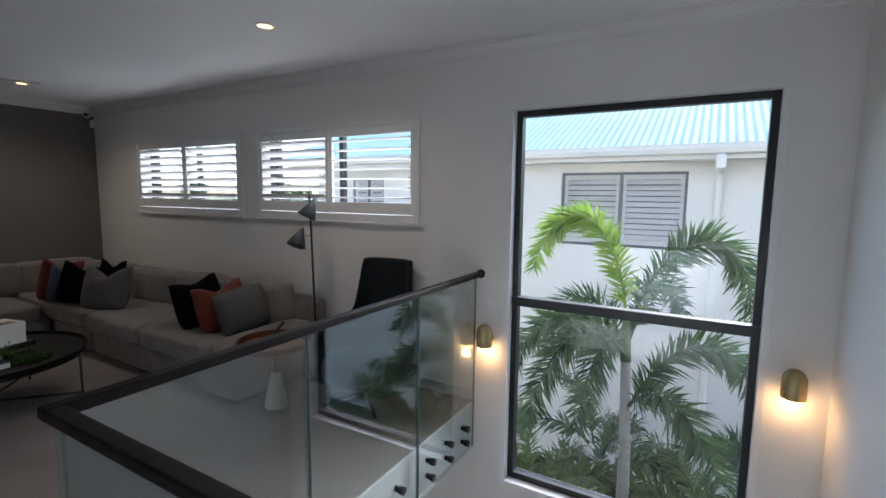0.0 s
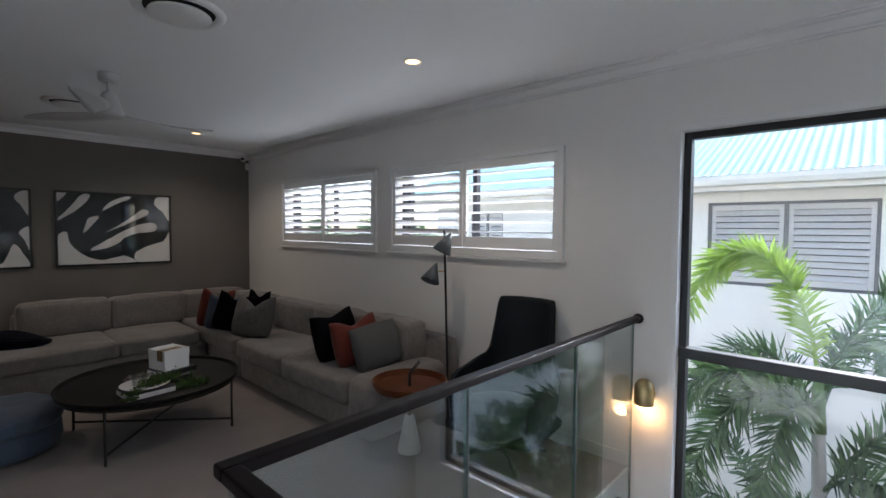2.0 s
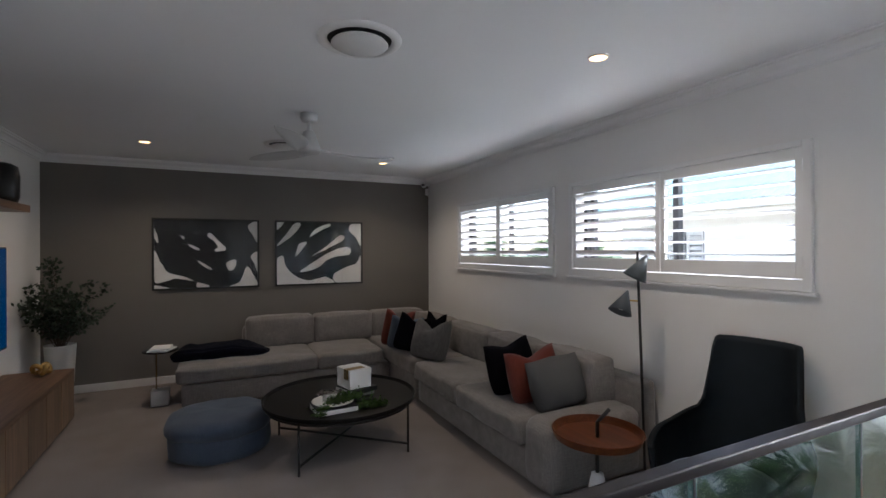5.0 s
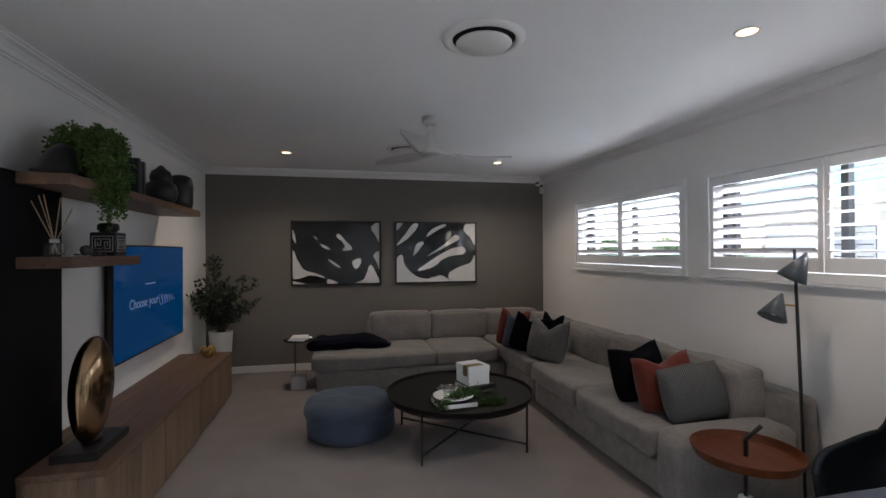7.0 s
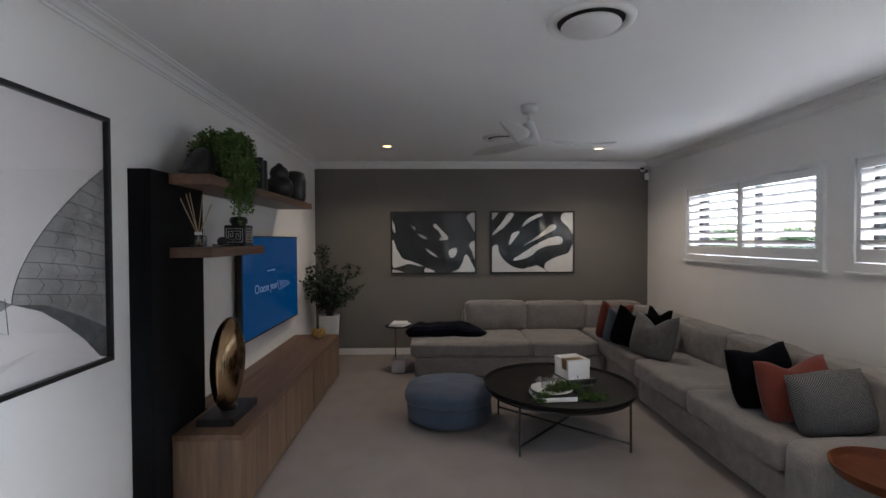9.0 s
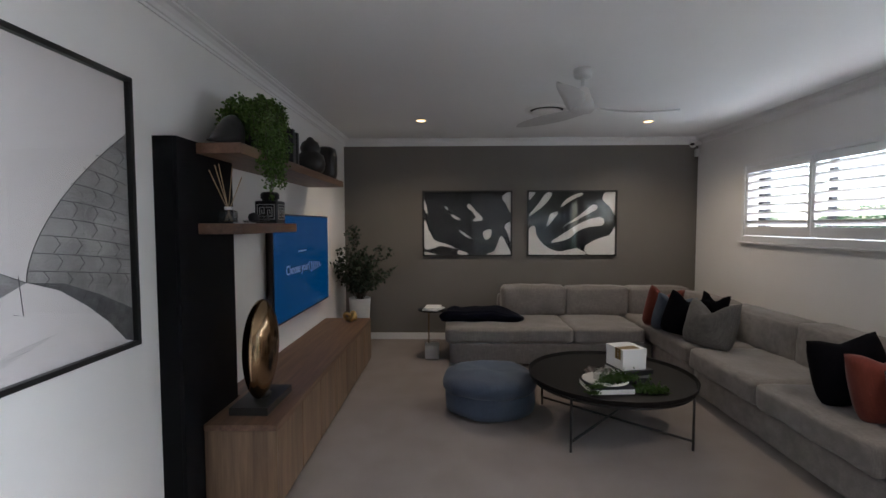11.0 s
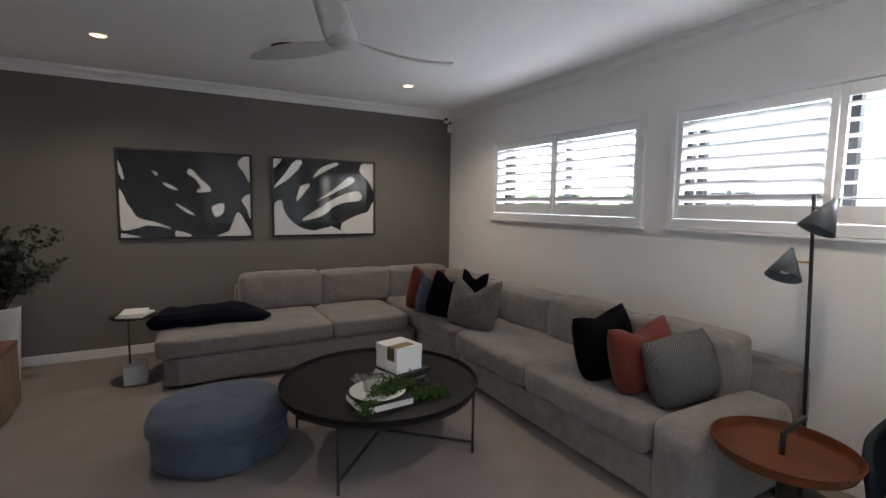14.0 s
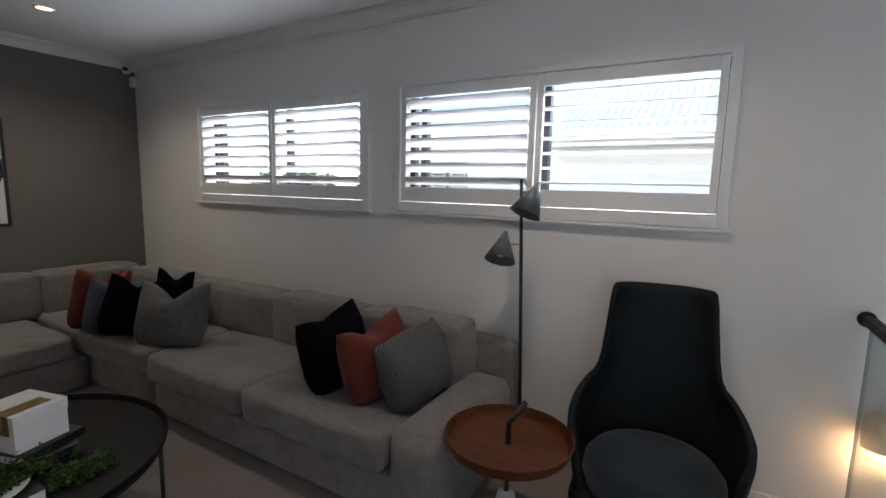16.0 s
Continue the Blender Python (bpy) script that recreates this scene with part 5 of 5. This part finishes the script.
PALEPAPER = material("drawing_paper", (0.78, 0.735, 0.72), 0.8, var=0.03, scale=2)
draw = thing("framed_drawing", (-2.29, YS, 1.02, 0, 0, 180), "large framed pencil drawing of curved tiled vaults", "picture")
DW, DH, DF = 1.24, 1.205, 0.022
fr = box(-DW / 2, -DW / 2 + DF, -0.035, 0, 0, DH, 0.002)
box(DW / 2 - DF, DW / 2, -0.035, 0, 0, DH, 0.002, bm=fr)
box(-DW / 2 + DF, DW / 2 - DF, -0.035, 0, DH - DF, DH, 0.002, bm=fr)
box(-DW / 2 + DF, DW / 2 - DF, -0.035, 0, 0, DF, 0.002, bm=fr)
part("frame", fr, FRAMEBLACK, draw)
IW, IH = DW - 2 * DF, DH - 2 * DF
part("sheet", box(-IW / 2, IW / 2, -0.010, -0.002, DF, DF + IH), PALEPAPER, draw, "off-white paper")


def sheet_point(u, v, d):
    return Vector((-IW / 2 + min(1, max(0, u)) * IW, -0.0106 - d, DF + (1 - min(1, max(0, v))) * IH))


def sheet_shape(nm, pts, d, mat, lab=""):
    bm = bmesh.new()
    vs = [bm.verts.new(sheet_point(u, v, d)) for u, v in pts]
    es = [bm.edges.new((vs[i], vs[(i + 1) % len(vs)])) for i in range(len(vs))]
    bmesh.ops.triangle_fill(bm, edges=es, use_beauty=True)
    part(nm, bm, mat, draw, lab)


def vault_left(v):
    """The left outline of the big vault at the height v down the sheet."""
    return 0.569 + 0.408 * max(0, min(1.06, (0.716 - v) / 0.5)) ** 1.65


big = [(vault_left(0.716 - 0.51 * i / 24), 0.716 - 0.51 * i / 24) for i in range(25)] + [(1.0, 0.19), (1.0, 0.87), (0.85, 0.795), (0.70, 0.735)]
sheet_shape("vault", big, 0.0, PENCIL, "shaded tiled vault")
small = [(0.0, 0.52), (0.16, 0.555), (0.34, 0.615), (0.48, 0.675), (0.569, 0.716), (0.50, 0.745), (0.40, 0.79), (0.28, 0.88), (0.18, 1.0), (0.0, 1.0)]
sheet_shape("vault", small, 0.0003, PENCIL, "shaded tiled vault")
foot = [(0.569, 0.716), (0.70, 0.735), (0.85, 0.795), (1.0, 0.87), (1.0, 1.0), (0.96, 0.985), (0.88, 0.90), (0.78, 0.82), (0.68, 0.755)]
sheet_shape("grille", foot, 0.0006, PENCIL2, "dark cross-hatched strip")
lines = bmesh.new()


def pencil_line(pts, r):
    tube([sheet_point(u, v, 0.0010) for u, v in pts], r, 4, bm=lines, flat=0.9)


def course(v0, u):
    """How far down the sheet a course of tiles lies at u."""
    return v0 + 0.13 * (u - vault_left(v0)) - 0.05 * math.sin(math.pi * max(0, min(1, (u - 0.6) / 0.4))) * (0.7 - v0)


for k in range(9):
    v0 = 0.265 + 0.052 * k
    a = vault_left(v0)
    us = [a + (1.0 - a) * j / 10 for j in range(11)]
    pencil_line([(u, course(v0, u)) for u in us], 0.0016)
    w = 1.0 - a
    for j in range(int(w / 0.085)):
        u = a + 0.085 * (j + 0.6 + 0.4 * (k % 2))
        if u < 0.97:
            pencil_line([(u, course(v0, u)), (u + 0.020, course(v0, u) + 0.026), (u - 0.004, course(v0, u) + 0.052)], 0.0013)
for k in range(8):
    u = 0.02 + 0.075 * k
    v = 0.525 + 0.024 * k
    pencil_line([(u, v), (u - 0.06 + 0.01 * k, v + 0.12), (max(0, u - 0.16 + 0.02 * k), v + 0.25 - 0.02 * k)], 0.0015)
for k in range(4):
    pencil_line([(0.0, 0.60 + 0.07 * k), (0.2 - 0.02 * k, 0.63 + 0.06 * k), (0.40 - 0.05 * k, 0.70 + 0.05 * k)], 0.0015)
pencil_line([(vault_left(0.716 - 0.51 * i / 24), 0.716 - 0.51 * i / 24) for i in range(25)], 0.0018)
pencil_line([(0.0, 0.52), (0.16, 0.555), (0.34, 0.615), (0.48, 0.675), (0.569, 0.716)], 0.0016)
for k in range(14):
    f = k / 13
    pencil_line([(0.60 + 0.40 * f, 0.722 + 0.15 * f ** 1.3), (0.59 + 0.37 * f, 0.722 + 0.262 * f ** 1.4)], 0.0009)
for k in range(5):
    pencil_line([(0.30 + 0.05 * k, 0.97 - 0.014 * k), (0.5 + 0.04 * k, 0.94 - 0.012 * k)], 0.0007)
part("pencil_line_work", lines, PENCIL2, draw, "fine pencil joints")
g = part("glazing", box(-IW / 2, IW / 2, -0.024, -0.0215, DF, DF + IH), PICGLASS, draw, "reflective picture glass")
g.visible_shadow = False

# ---- plant and small table at the grey wall ----
pp = thing("potted_plant", (-6.62, -1.14, 0), "leafy eucalyptus-like plant in a tall white pot", "plant")
part("pot", lathe([(0.0, 0.0), (0.095, 0.0), (0.10, 0.02), (0.135, 0.63), (0.138, 0.645), (0.128, 0.645), (0.12, 0.6), (0.0, 0.59)], 36, caps=False), POTWHITE, pp, "tall tapered white pot", True)
stems, leaves = bmesh.new(), bmesh.new()
rng = random.Random(21)
for i in range(46):
    az, tall = rng.uniform(0, 6.28), rng.uniform(0.22, 0.70) if i > 3 else rng.uniform(0.84, 0.95)
    out = rng.uniform(0.06, 0.46) * (1.2 - 0.45 * tall) if i > 3 else 0.12
    if i <= 3:
        az = math.pi * 1.2 + 0.2 * i
    c, s = math.cos(az), math.sin(az)
    pts = [Vector((0.02 * c, 0.02 * s, 0.58)), Vector((0.3 * out * c, 0.3 * out * s, 0.62 + tall * 0.4)), Vector((0.75 * out * c, 0.75 * out * s, 0.62 + tall * 0.8)), Vector((out * 1.15 * c, out * 1.15 * s, 0.62 + tall))]
    for p in pts:
        p.y, p.x = max(p.y, -0.25), max(p.x, -0.42)
    tube(pts, [0.004, 0.003, 0.002, 0.001], 5, bm=stems)
    for a, b in zip(pts[0:], pts[1:]):
        for k in range(9):
            f = rng.random()
            q = a.lerp(b, f)
            if q.z < 0.74:
                continue
            for w in range(2):
                d = q + Vector((rng.gauss(0, 0.030), rng.gauss(0, 0.030), rng.gauss(0, 0.02)))
                d.y = max(d.y, -0.26)
                leaf(leaves, d, rng, rng.uniform(0.035, 0.06), 0.2, 0.75)
tagged(part("stem_tangle", stems, TWIG, pp), kind="stuff")
tagged(part("foliage", leaves, EUCA, pp), kind="stuff")

sm = thing("small_side_table", (-6.24, -0.21, 0), "small round table on a brass stem and marble block", "side table")
part("block", box(-0.082, 0.082, -0.082, 0.082, 0.0, 0.16, 0.006), MARBLE, sm, "white marble block")
part("stem", tube([(-0.02, -0.04, 0.15), (-0.02, -0.04, 0.562)], 0.008, 10), DARKBRASS, sm, "slim dark brass stem", True)
part("top", lathe([(0.0, 0.558), (0.165, 0.558), (0.17, 0.566), (0.165, 0.573), (0.0, 0.573)], 40, caps=False), BLACKTRAY, sm, "dark round top", True)
book("magazine", -6.22, -0.19, 0.573, 0.19, 0.25, 0.014, 70, PAPER, "white magazine on a small table")
book("magazine", -6.235, -0.20, 0.587, 0.18, 0.24, 0.016, 85, PAPER, "white book on a small table")

# ---- outside ----
structure("ground", box(-400, 400, YN + TH, 600, LOW - 0.4, LOW - 0.05), GRASS, "green lawn and garden ground to the horizon", "ground")
structure("garden_bed", box(-4, 3, YN + TH + 0.02, 7.3, LOW - 0.05, LOW + 0.1, 0.05), SOIL, "dark planted garden bed", "ground")

HY, HX0, HX1, EAVE = 7.60, -7.3, 6.0, 2.14
house = thing("neighbouring_house", (0, HY, LOW), "white rendered two-storey house with a pale metal roof", "house")


def housepart(nm, bm, mat, lab="", parent=None):
    bmesh.ops.translate(bm, vec=(0, -HY, -LOW), verts=bm.verts[:])
    return part(nm, bm, mat, parent or house, lab)


HW = [(-1.98, -0.17, 0.86, 2.0), (-6.35, -5.55, 1.1, 1.95)]
housepart("wall", wall_with_holes(HX0, HX1, LOW, EAVE + 0.25, HW, HY, HY + 0.2), RENDERWALL, "white rendered wall")
housepart("wall", box(HX0, HX0 + 0.2, HY + 0.2, HY + 7, LOW, EAVE + 0.25), RENDERWALL, "white rendered wall")
housepart("soffit", box(HX0 - 0.45, HX1, HY - 0.42, HY, EAVE, EAVE + 0.015), RENDERWALL, "pale eave lining")
housepart("fascia", box(HX0 - 0.45, HX1, HY - 0.45, HY - 0.42, EAVE - 0.01, EAVE + 0.16), GUTTER, "cream fascia board")
gut = bmesh.new()
prof = [(-0.45, 0.17), (-0.452, 0.06), (-0.50, 0.045), (-0.55, 0.06), (-0.575, 0.12), (-0.575, 0.175), (-0.565, 0.175), (-0.565, 0.12)]
gv = [[gut.verts.new((xx, HY + a, EAVE + b)) for a, b in prof] for xx in (HX0 - 0.5, HX1)]
for i in range(len(prof) - 1):
    gut.faces.new((gv[0][i], gv[1][i], gv[1][i + 1], gv[0][i + 1]))
housepart("gutter", gut, GUTTER, "cream metal gutter")
roof = bmesh.new()
xs = np.arange(HX0 - 0.5, HX1, 0.0175)
rows = [[], []]
for i, xx in enumerate(xs):
    zz = 0.011 * math.cos(i * math.pi / 3)
    rows[0].append(roof.verts.new((xx, HY - 0.52, EAVE + 0.19 + zz)))
    rows[1].append(roof.verts.new((xx, HY + 4.4, EAVE + 0.19 + 4.92 * math.tan(radians(24)) + zz)))
for i in range(len(xs) - 1):
    roof.faces.new((rows[0][i], rows[0][i + 1], rows[1][i + 1], rows[1][i]))
housepart("roof", roof, ROOFMAT, "pale green corrugated metal roof", None)
for k, (a, b, c, d) in enumerate(HW):
    win = housepart("window", box(a + 0.04, b - 0.04, HY + 0.12, HY + 0.16, c + 0.04, d - 0.04), OUTFRAME, "window closed by pale shutters")
    win.name = "window"
    f = box(a, a + 0.04, HY + 0.03, HY + 0.12, c, d)
    box(b - 0.04, b, HY + 0.03, HY + 0.12, c, d, bm=f)
    box(a + 0.04, b - 0.04, HY + 0.03, HY + 0.12, c, c + 0.04, bm=f)
    box(a + 0.04, b - 0.04, HY + 0.03, HY + 0.12, d - 0.04, d, bm=f)
    m = (a + b) / 2
    box(m - 0.025, m + 0.025, HY + 0.03, HY + 0.12, c + 0.04, d - 0.04, bm=f)
    fo = housepart("frame", f, OUTFRAME, "grey frame")
    fo.parent = win
    for a2, b2 in ((a + 0.04, m - 0.025), (m + 0.025, b - 0.04)):
        st2 = box(a2, a2 + 0.05, HY + 0.06, HY + 0.09, c + 0.04, d - 0.04)
        box(b2 - 0.05, b2, HY + 0.06, HY + 0.09, c + 0.04, d - 0.04, bm=st2)
        box(a2 + 0.05, b2 - 0.05, HY + 0.06, HY + 0.09, c + 0.04, c + 0.11, bm=st2)
        box(a2 + 0.05, b2 - 0.05, HY + 0.06, HY + 0.09, d - 0.11, d - 0.04, bm=st2)
        s = housepart("shutter", st2, HOUSESHUT, "white shutter")
        s.parent = win
        n = max(4, int((d - c - 0.22) / 0.082))
        lv = bmesh.new()
        for i in range(n):
            zc = c + 0.11 + (d - c - 0.22) * (i + 0.5) / n
            own = box(a2 + 0.05, b2 - 0.05, -0.042, 0.042, -0.005, 0.005)
            bmesh.ops.rotate(own, verts=own.verts[:], matrix=Matrix.Rotation(radians(52), 3, "X"))
            bmesh.ops.translate(own, vec=(0, HY + 0.075, zc), verts=own.verts[:])
            me = bpy.data.meshes.new("tmp")
            own.to_mesh(me)
            own.free()
            lv.from_mesh(me)
            bpy.data.meshes.remove(me)
        l = housepart("louvre_bank", lv, HOUSESHUT, "pale louvres")
        l.parent = win
dp = tube([(0.21, HY - 0.05, LOW), (0.21, HY - 0.05, 1.85), (0.21, HY - 0.12, 1.98), (0.21, HY - 0.48, 2.08), (0.21, HY - 0.50, 2.2)], 0.045, 14)
housepart("downpipe", dp, RENDERWALL, "white round downpipe")
housepart("rainhead", box(0.15, 0.27, HY - 0.56, HY - 0.45, 2.0, 2.19, 0.04, 4), RENDERWALL, "white rainwater head")


def plume(parent, pts, mat, count, size, seed=0):
    """A foxtail frond: a curved stem with slim leaflets standing out all round it."""
    rng = random.Random(seed)
    n = len(pts) - 1
    bm = tube(pts, [0.017 * (1 - 0.88 * i / n) + 0.002 for i in range(n + 1)], 6)
    for k in range(count):
        f = 0.10 + 0.90 * (k + rng.random()) / count
        x = min(f * n, n - 0.001)
        i = int(x)
        q = pts[i].lerp(pts[i + 1], x - i)
        d = (pts[i + 1] - pts[i]).normalized()
        side = d.cross(Vector((0, 1, 0.3))).normalized()
        up = side.cross(d)
        ang = rng.uniform(0, 2 * math.pi)
        out = side * math.cos(ang) + up * math.sin(ang)
        L = 0.80 * size * (0.55 + 0.5 * math.sin(math.pi * min(1, 0.1 + f * 0.85))) * rng.uniform(0.65, 1.2)
        tip = q + (out * 0.85 + d * rng.uniform(0.4, 0.9)).normalized() * L + Vector((0, 0, -0.16 * L))
        midp = q.lerp(tip, 0.5) + Vector((0, 0, 0.05 * L))
        wv = d.cross(out).normalized().cross((tip - q).normalized()) * rng.uniform(0.008, 0.014)
        if wv.length < 1e-5:
            continue
        v = [bm.verts.new(q + wv * 0.5), bm.verts.new(q - wv * 0.5), bm.verts.new(midp - wv), bm.verts.new(midp + wv), bm.verts.new(tip)]
        bm.faces.new((v[0], v[1], v[2], v[3]))
        bm.faces.new((v[3], v[2], v[4]))
    part("frond", bm, mat, parent)


def arch(a, b, c, e, n=20):
    """A smooth curve that leaves a, bends past b and c and ends in e."""
    a, b, c, e = (Vector(p) for p in (a, b, c, e))
    return [a * (1 - s) ** 3 + b * 3 * s * (1 - s) ** 2 + c * 3 * s * s * (1 - s) + e * s ** 3 for s in (i / n for i in range(n + 1))]


def frond(parent, base, az, elev, droop, length, mat, lean=0.0, dens=1.0, wide=0.30, seed=0):
    """A feathery frond that leaves its base at a height angle and droops along its length."""
    p, pts, n = Vector(base), [Vector(base)], 22
    for i in range(n):
        e = radians(elev - droop * (i / n) ** 1.1)
        a = radians(az + lean * i / n)
        p = p + Vector((math.cos(a) * math.cos(e), math.sin(a) * math.cos(e), math.sin(e))) * length / n
        pts.append(p.copy())
    plume(parent, pts, mat, int(300 * dens), wide, seed)


PX, PY = -0.52, 4.86
palm = thing("palm_tree", (PX, PY, LOW), "foxtail palm with a slim grey trunk", "tree")
H0 = 0.42 - LOW
part("trunk", tube([(0.06, 0, 0), (0.06, 0, 1.0), (0.05, 0, 2.0), (0.01, 0, H0 - 0.40)], [0.085, 0.066, 0.056, 0.045], 16), BARK, palm, "ringed grey trunk", True)
part("crownshaft", tube([(0.01, 0, H0 - 0.42), (0.0, 0, H0 - 0.2), (0.0, 0, H0 + 0.1)], [0.055, 0.05, 0.03], 14), PALMLEAF, palm, "smooth green crownshaft", True)
# each frond: base, two bends, tip, leaf colour, leaflets, leaflet length
FRONDS = [((0, 0, -0.15), (-0.02, 0, 0.95), (-0.68, 0, 1.50), (-0.95, -0.05, 0.45), PALMYOUNG, 900, 0.30),
          ((0.02, 0, -0.20), (0.12, 0, 0.75), (0.95, 0.05, 1.35), (1.02, 0.05, 0.10), PALMLEAF, 750, 0.34),
          ((0, 0, -0.35), (-0.30, -0.15, 0.20), (-0.80, -0.2, 0.15), (-1.12, -0.25, -0.66), PALMLEAF, 650, 0.34),
          ((0, 0, -0.38), (-0.25, -0.3, 0.12), (-0.62, -0.5, -0.05), (-0.82, -0.55, -1.10), PALMLEAF, 650, 0.34),
          ((0, 0, -0.35), (-0.20, 0.3, 0.25), (-0.75, 0.5, 0.25), (-1.0, 0.6, -0.45), PALMLEAF, 500, 0.34),
          ((0.04, 0, -0.95), (0.35, 0.05, -0.15), (0.80, 0.1, 0.10), (1.10, 0.1, -0.55), PALMLEAF, 650, 0.34),
          ((0.04, 0, -0.9), (0.28, -0.3, -0.45), (0.58, -0.5, -0.45), (0.85, -0.6, -1.10), PALMLEAF, 500, 0.34),
          ((0.02, 0, -0.25), (0.15, 0.4, 0.35), (0.35, 0.7, 0.45), (0.45, 1.0, -0.1), PALMLEAF, 450, 0.32),
          ((0.0, 0, -0.30), (-0.1, -0.35, 0.05), (-0.2, -0.6, -0.15), (-0.28, -0.75, -0.9), PALMLEAF, 500, 0.32)]
for k, (a, b, c, e, mt, cnt, size) in enumerate(FRONDS):
    plume(palm, [p + Vector((0, 0, H0)) for p in arch(a, b, c, e)], mt, int(cnt * 0.6), size, 100 + k)


def clump_palm(x, y, top, n, spread, mat, seed, label):
    t = thing("garden_palm", (x, y, LOW + 0.08), label, "shrub", "garden palms")
    rng = random.Random(seed)
    h = top - LOW - 0.08
    for k in range(5):
        a = rng.uniform(0, 6.28)
        part("cane", tube([(0.08 * math.cos(a), 0.08 * math.sin(a), 0), (0.14 * math.cos(a), 0.14 * math.sin(a), h * 0.55)], [0.025, 0.018], 8), BARK, t, "slender cane")
    for k in range(n):
        a = 360 * k / n + rng.uniform(-18, 18)
        e = rng.uniform(35, 75)
        frond(t, (0.12 * math.cos(radians(a)), 0.12 * math.sin(radians(a)), h * rng.uniform(0.35, 0.62)), a, e, rng.uniform(80, 120), spread * rng.uniform(0.8, 1.15), mat, rng.uniform(-15, 15), 0.55, 0.30, seed * 50 + k)


clump_palm(-1.35, 4.75, -0.55, 13, 1.1, SHRUBLEAF, 3, "clump of yellow-green garden palms under the window")
clump_palm(0.35, 5.0, -0.45, 13, 1.15, SHRUBLEAF, 4, "clump of arching green garden palms by the wall")
clump_palm(-0.9, 5.9, -0.6, 10, 1.1, PALMLEAF, 5, "dark green garden palm against the house wall")
clump_palm(0.9, 6.1, -0.5, 10, 1.1, PALMLEAF, 6, "dark green garden palm against the house wall")


def leafy_mass(bm, c, r, n, size, rng):
    for i in range(n):
        d = Vector((rng.gauss(0, 1), rng.gauss(0, 1), rng.gauss(0, 1))).normalized() * r * rng.uniform(0.55, 1.05)
        leaf(bm, Vector(c) + Vector((d.x, d.y, d.z * 0.75)), rng, size * rng.uniform(0.6, 1.4), 0.1, 0.6)


hedge = bmesh.new()
rng = random.Random(9)
for i in range(26):
    leafy_mass(hedge, (rng.uniform(-2.2, 1.4), rng.uniform(3.8, 4.6), LOW + rng.uniform(0.5, 1.55)), 0.33, 150, 0.10, rng)
ob = part("shrubs", hedge, PALMLEAF)
tagged(ob, "dense low green shrubs in the garden bed", "shrub", kind="stuff")


def far_tree(x, y, h, seed):
    rng = random.Random(seed)
    t = thing("tree", (x, y, LOW - 0.06), "distant green garden tree", "tree", "distant trees")
    bm = tube([(0, 0, 0), (0.1, 0, h * 0.5), (0.05, 0.1, h * 0.75)], [0.16, 0.11, 0.05], 8)
    for k in range(5):
        a = rng.uniform(0, 6.28)
        tube([(0.08, 0, h * 0.45), (0.7 * math.cos(a), 0.7 * math.sin(a), h * rng.uniform(0.6, 0.85))], [0.06, 0.02], 6, bm=bm)
    part("trunk", bm, TWIG, t)
    cr = bmesh.new()
    for k in range(14):
        a = rng.uniform(0, 6.28)
        r = rng.uniform(0, 1.3)
        leafy_mass(cr, (r * math.cos(a), r * math.sin(a), h * rng.uniform(0.62, 0.98)), rng.uniform(0.45, 0.85), 130, 0.2, rng)
    tagged(part("crown", cr, PALMLEAF, t), kind="stuff")


for k, (x, y, h) in enumerate(((-13, 17, 4.9), (-16.5, 19, 5.2), (-20, 18, 5.0), (-24, 20, 5.4), (-28, 22, 5.2), (-11, 21, 5.0), (-33, 21, 5.4), (-9.4, 18, 4.7))):
    far_tree(x, y, h, 40 + k)
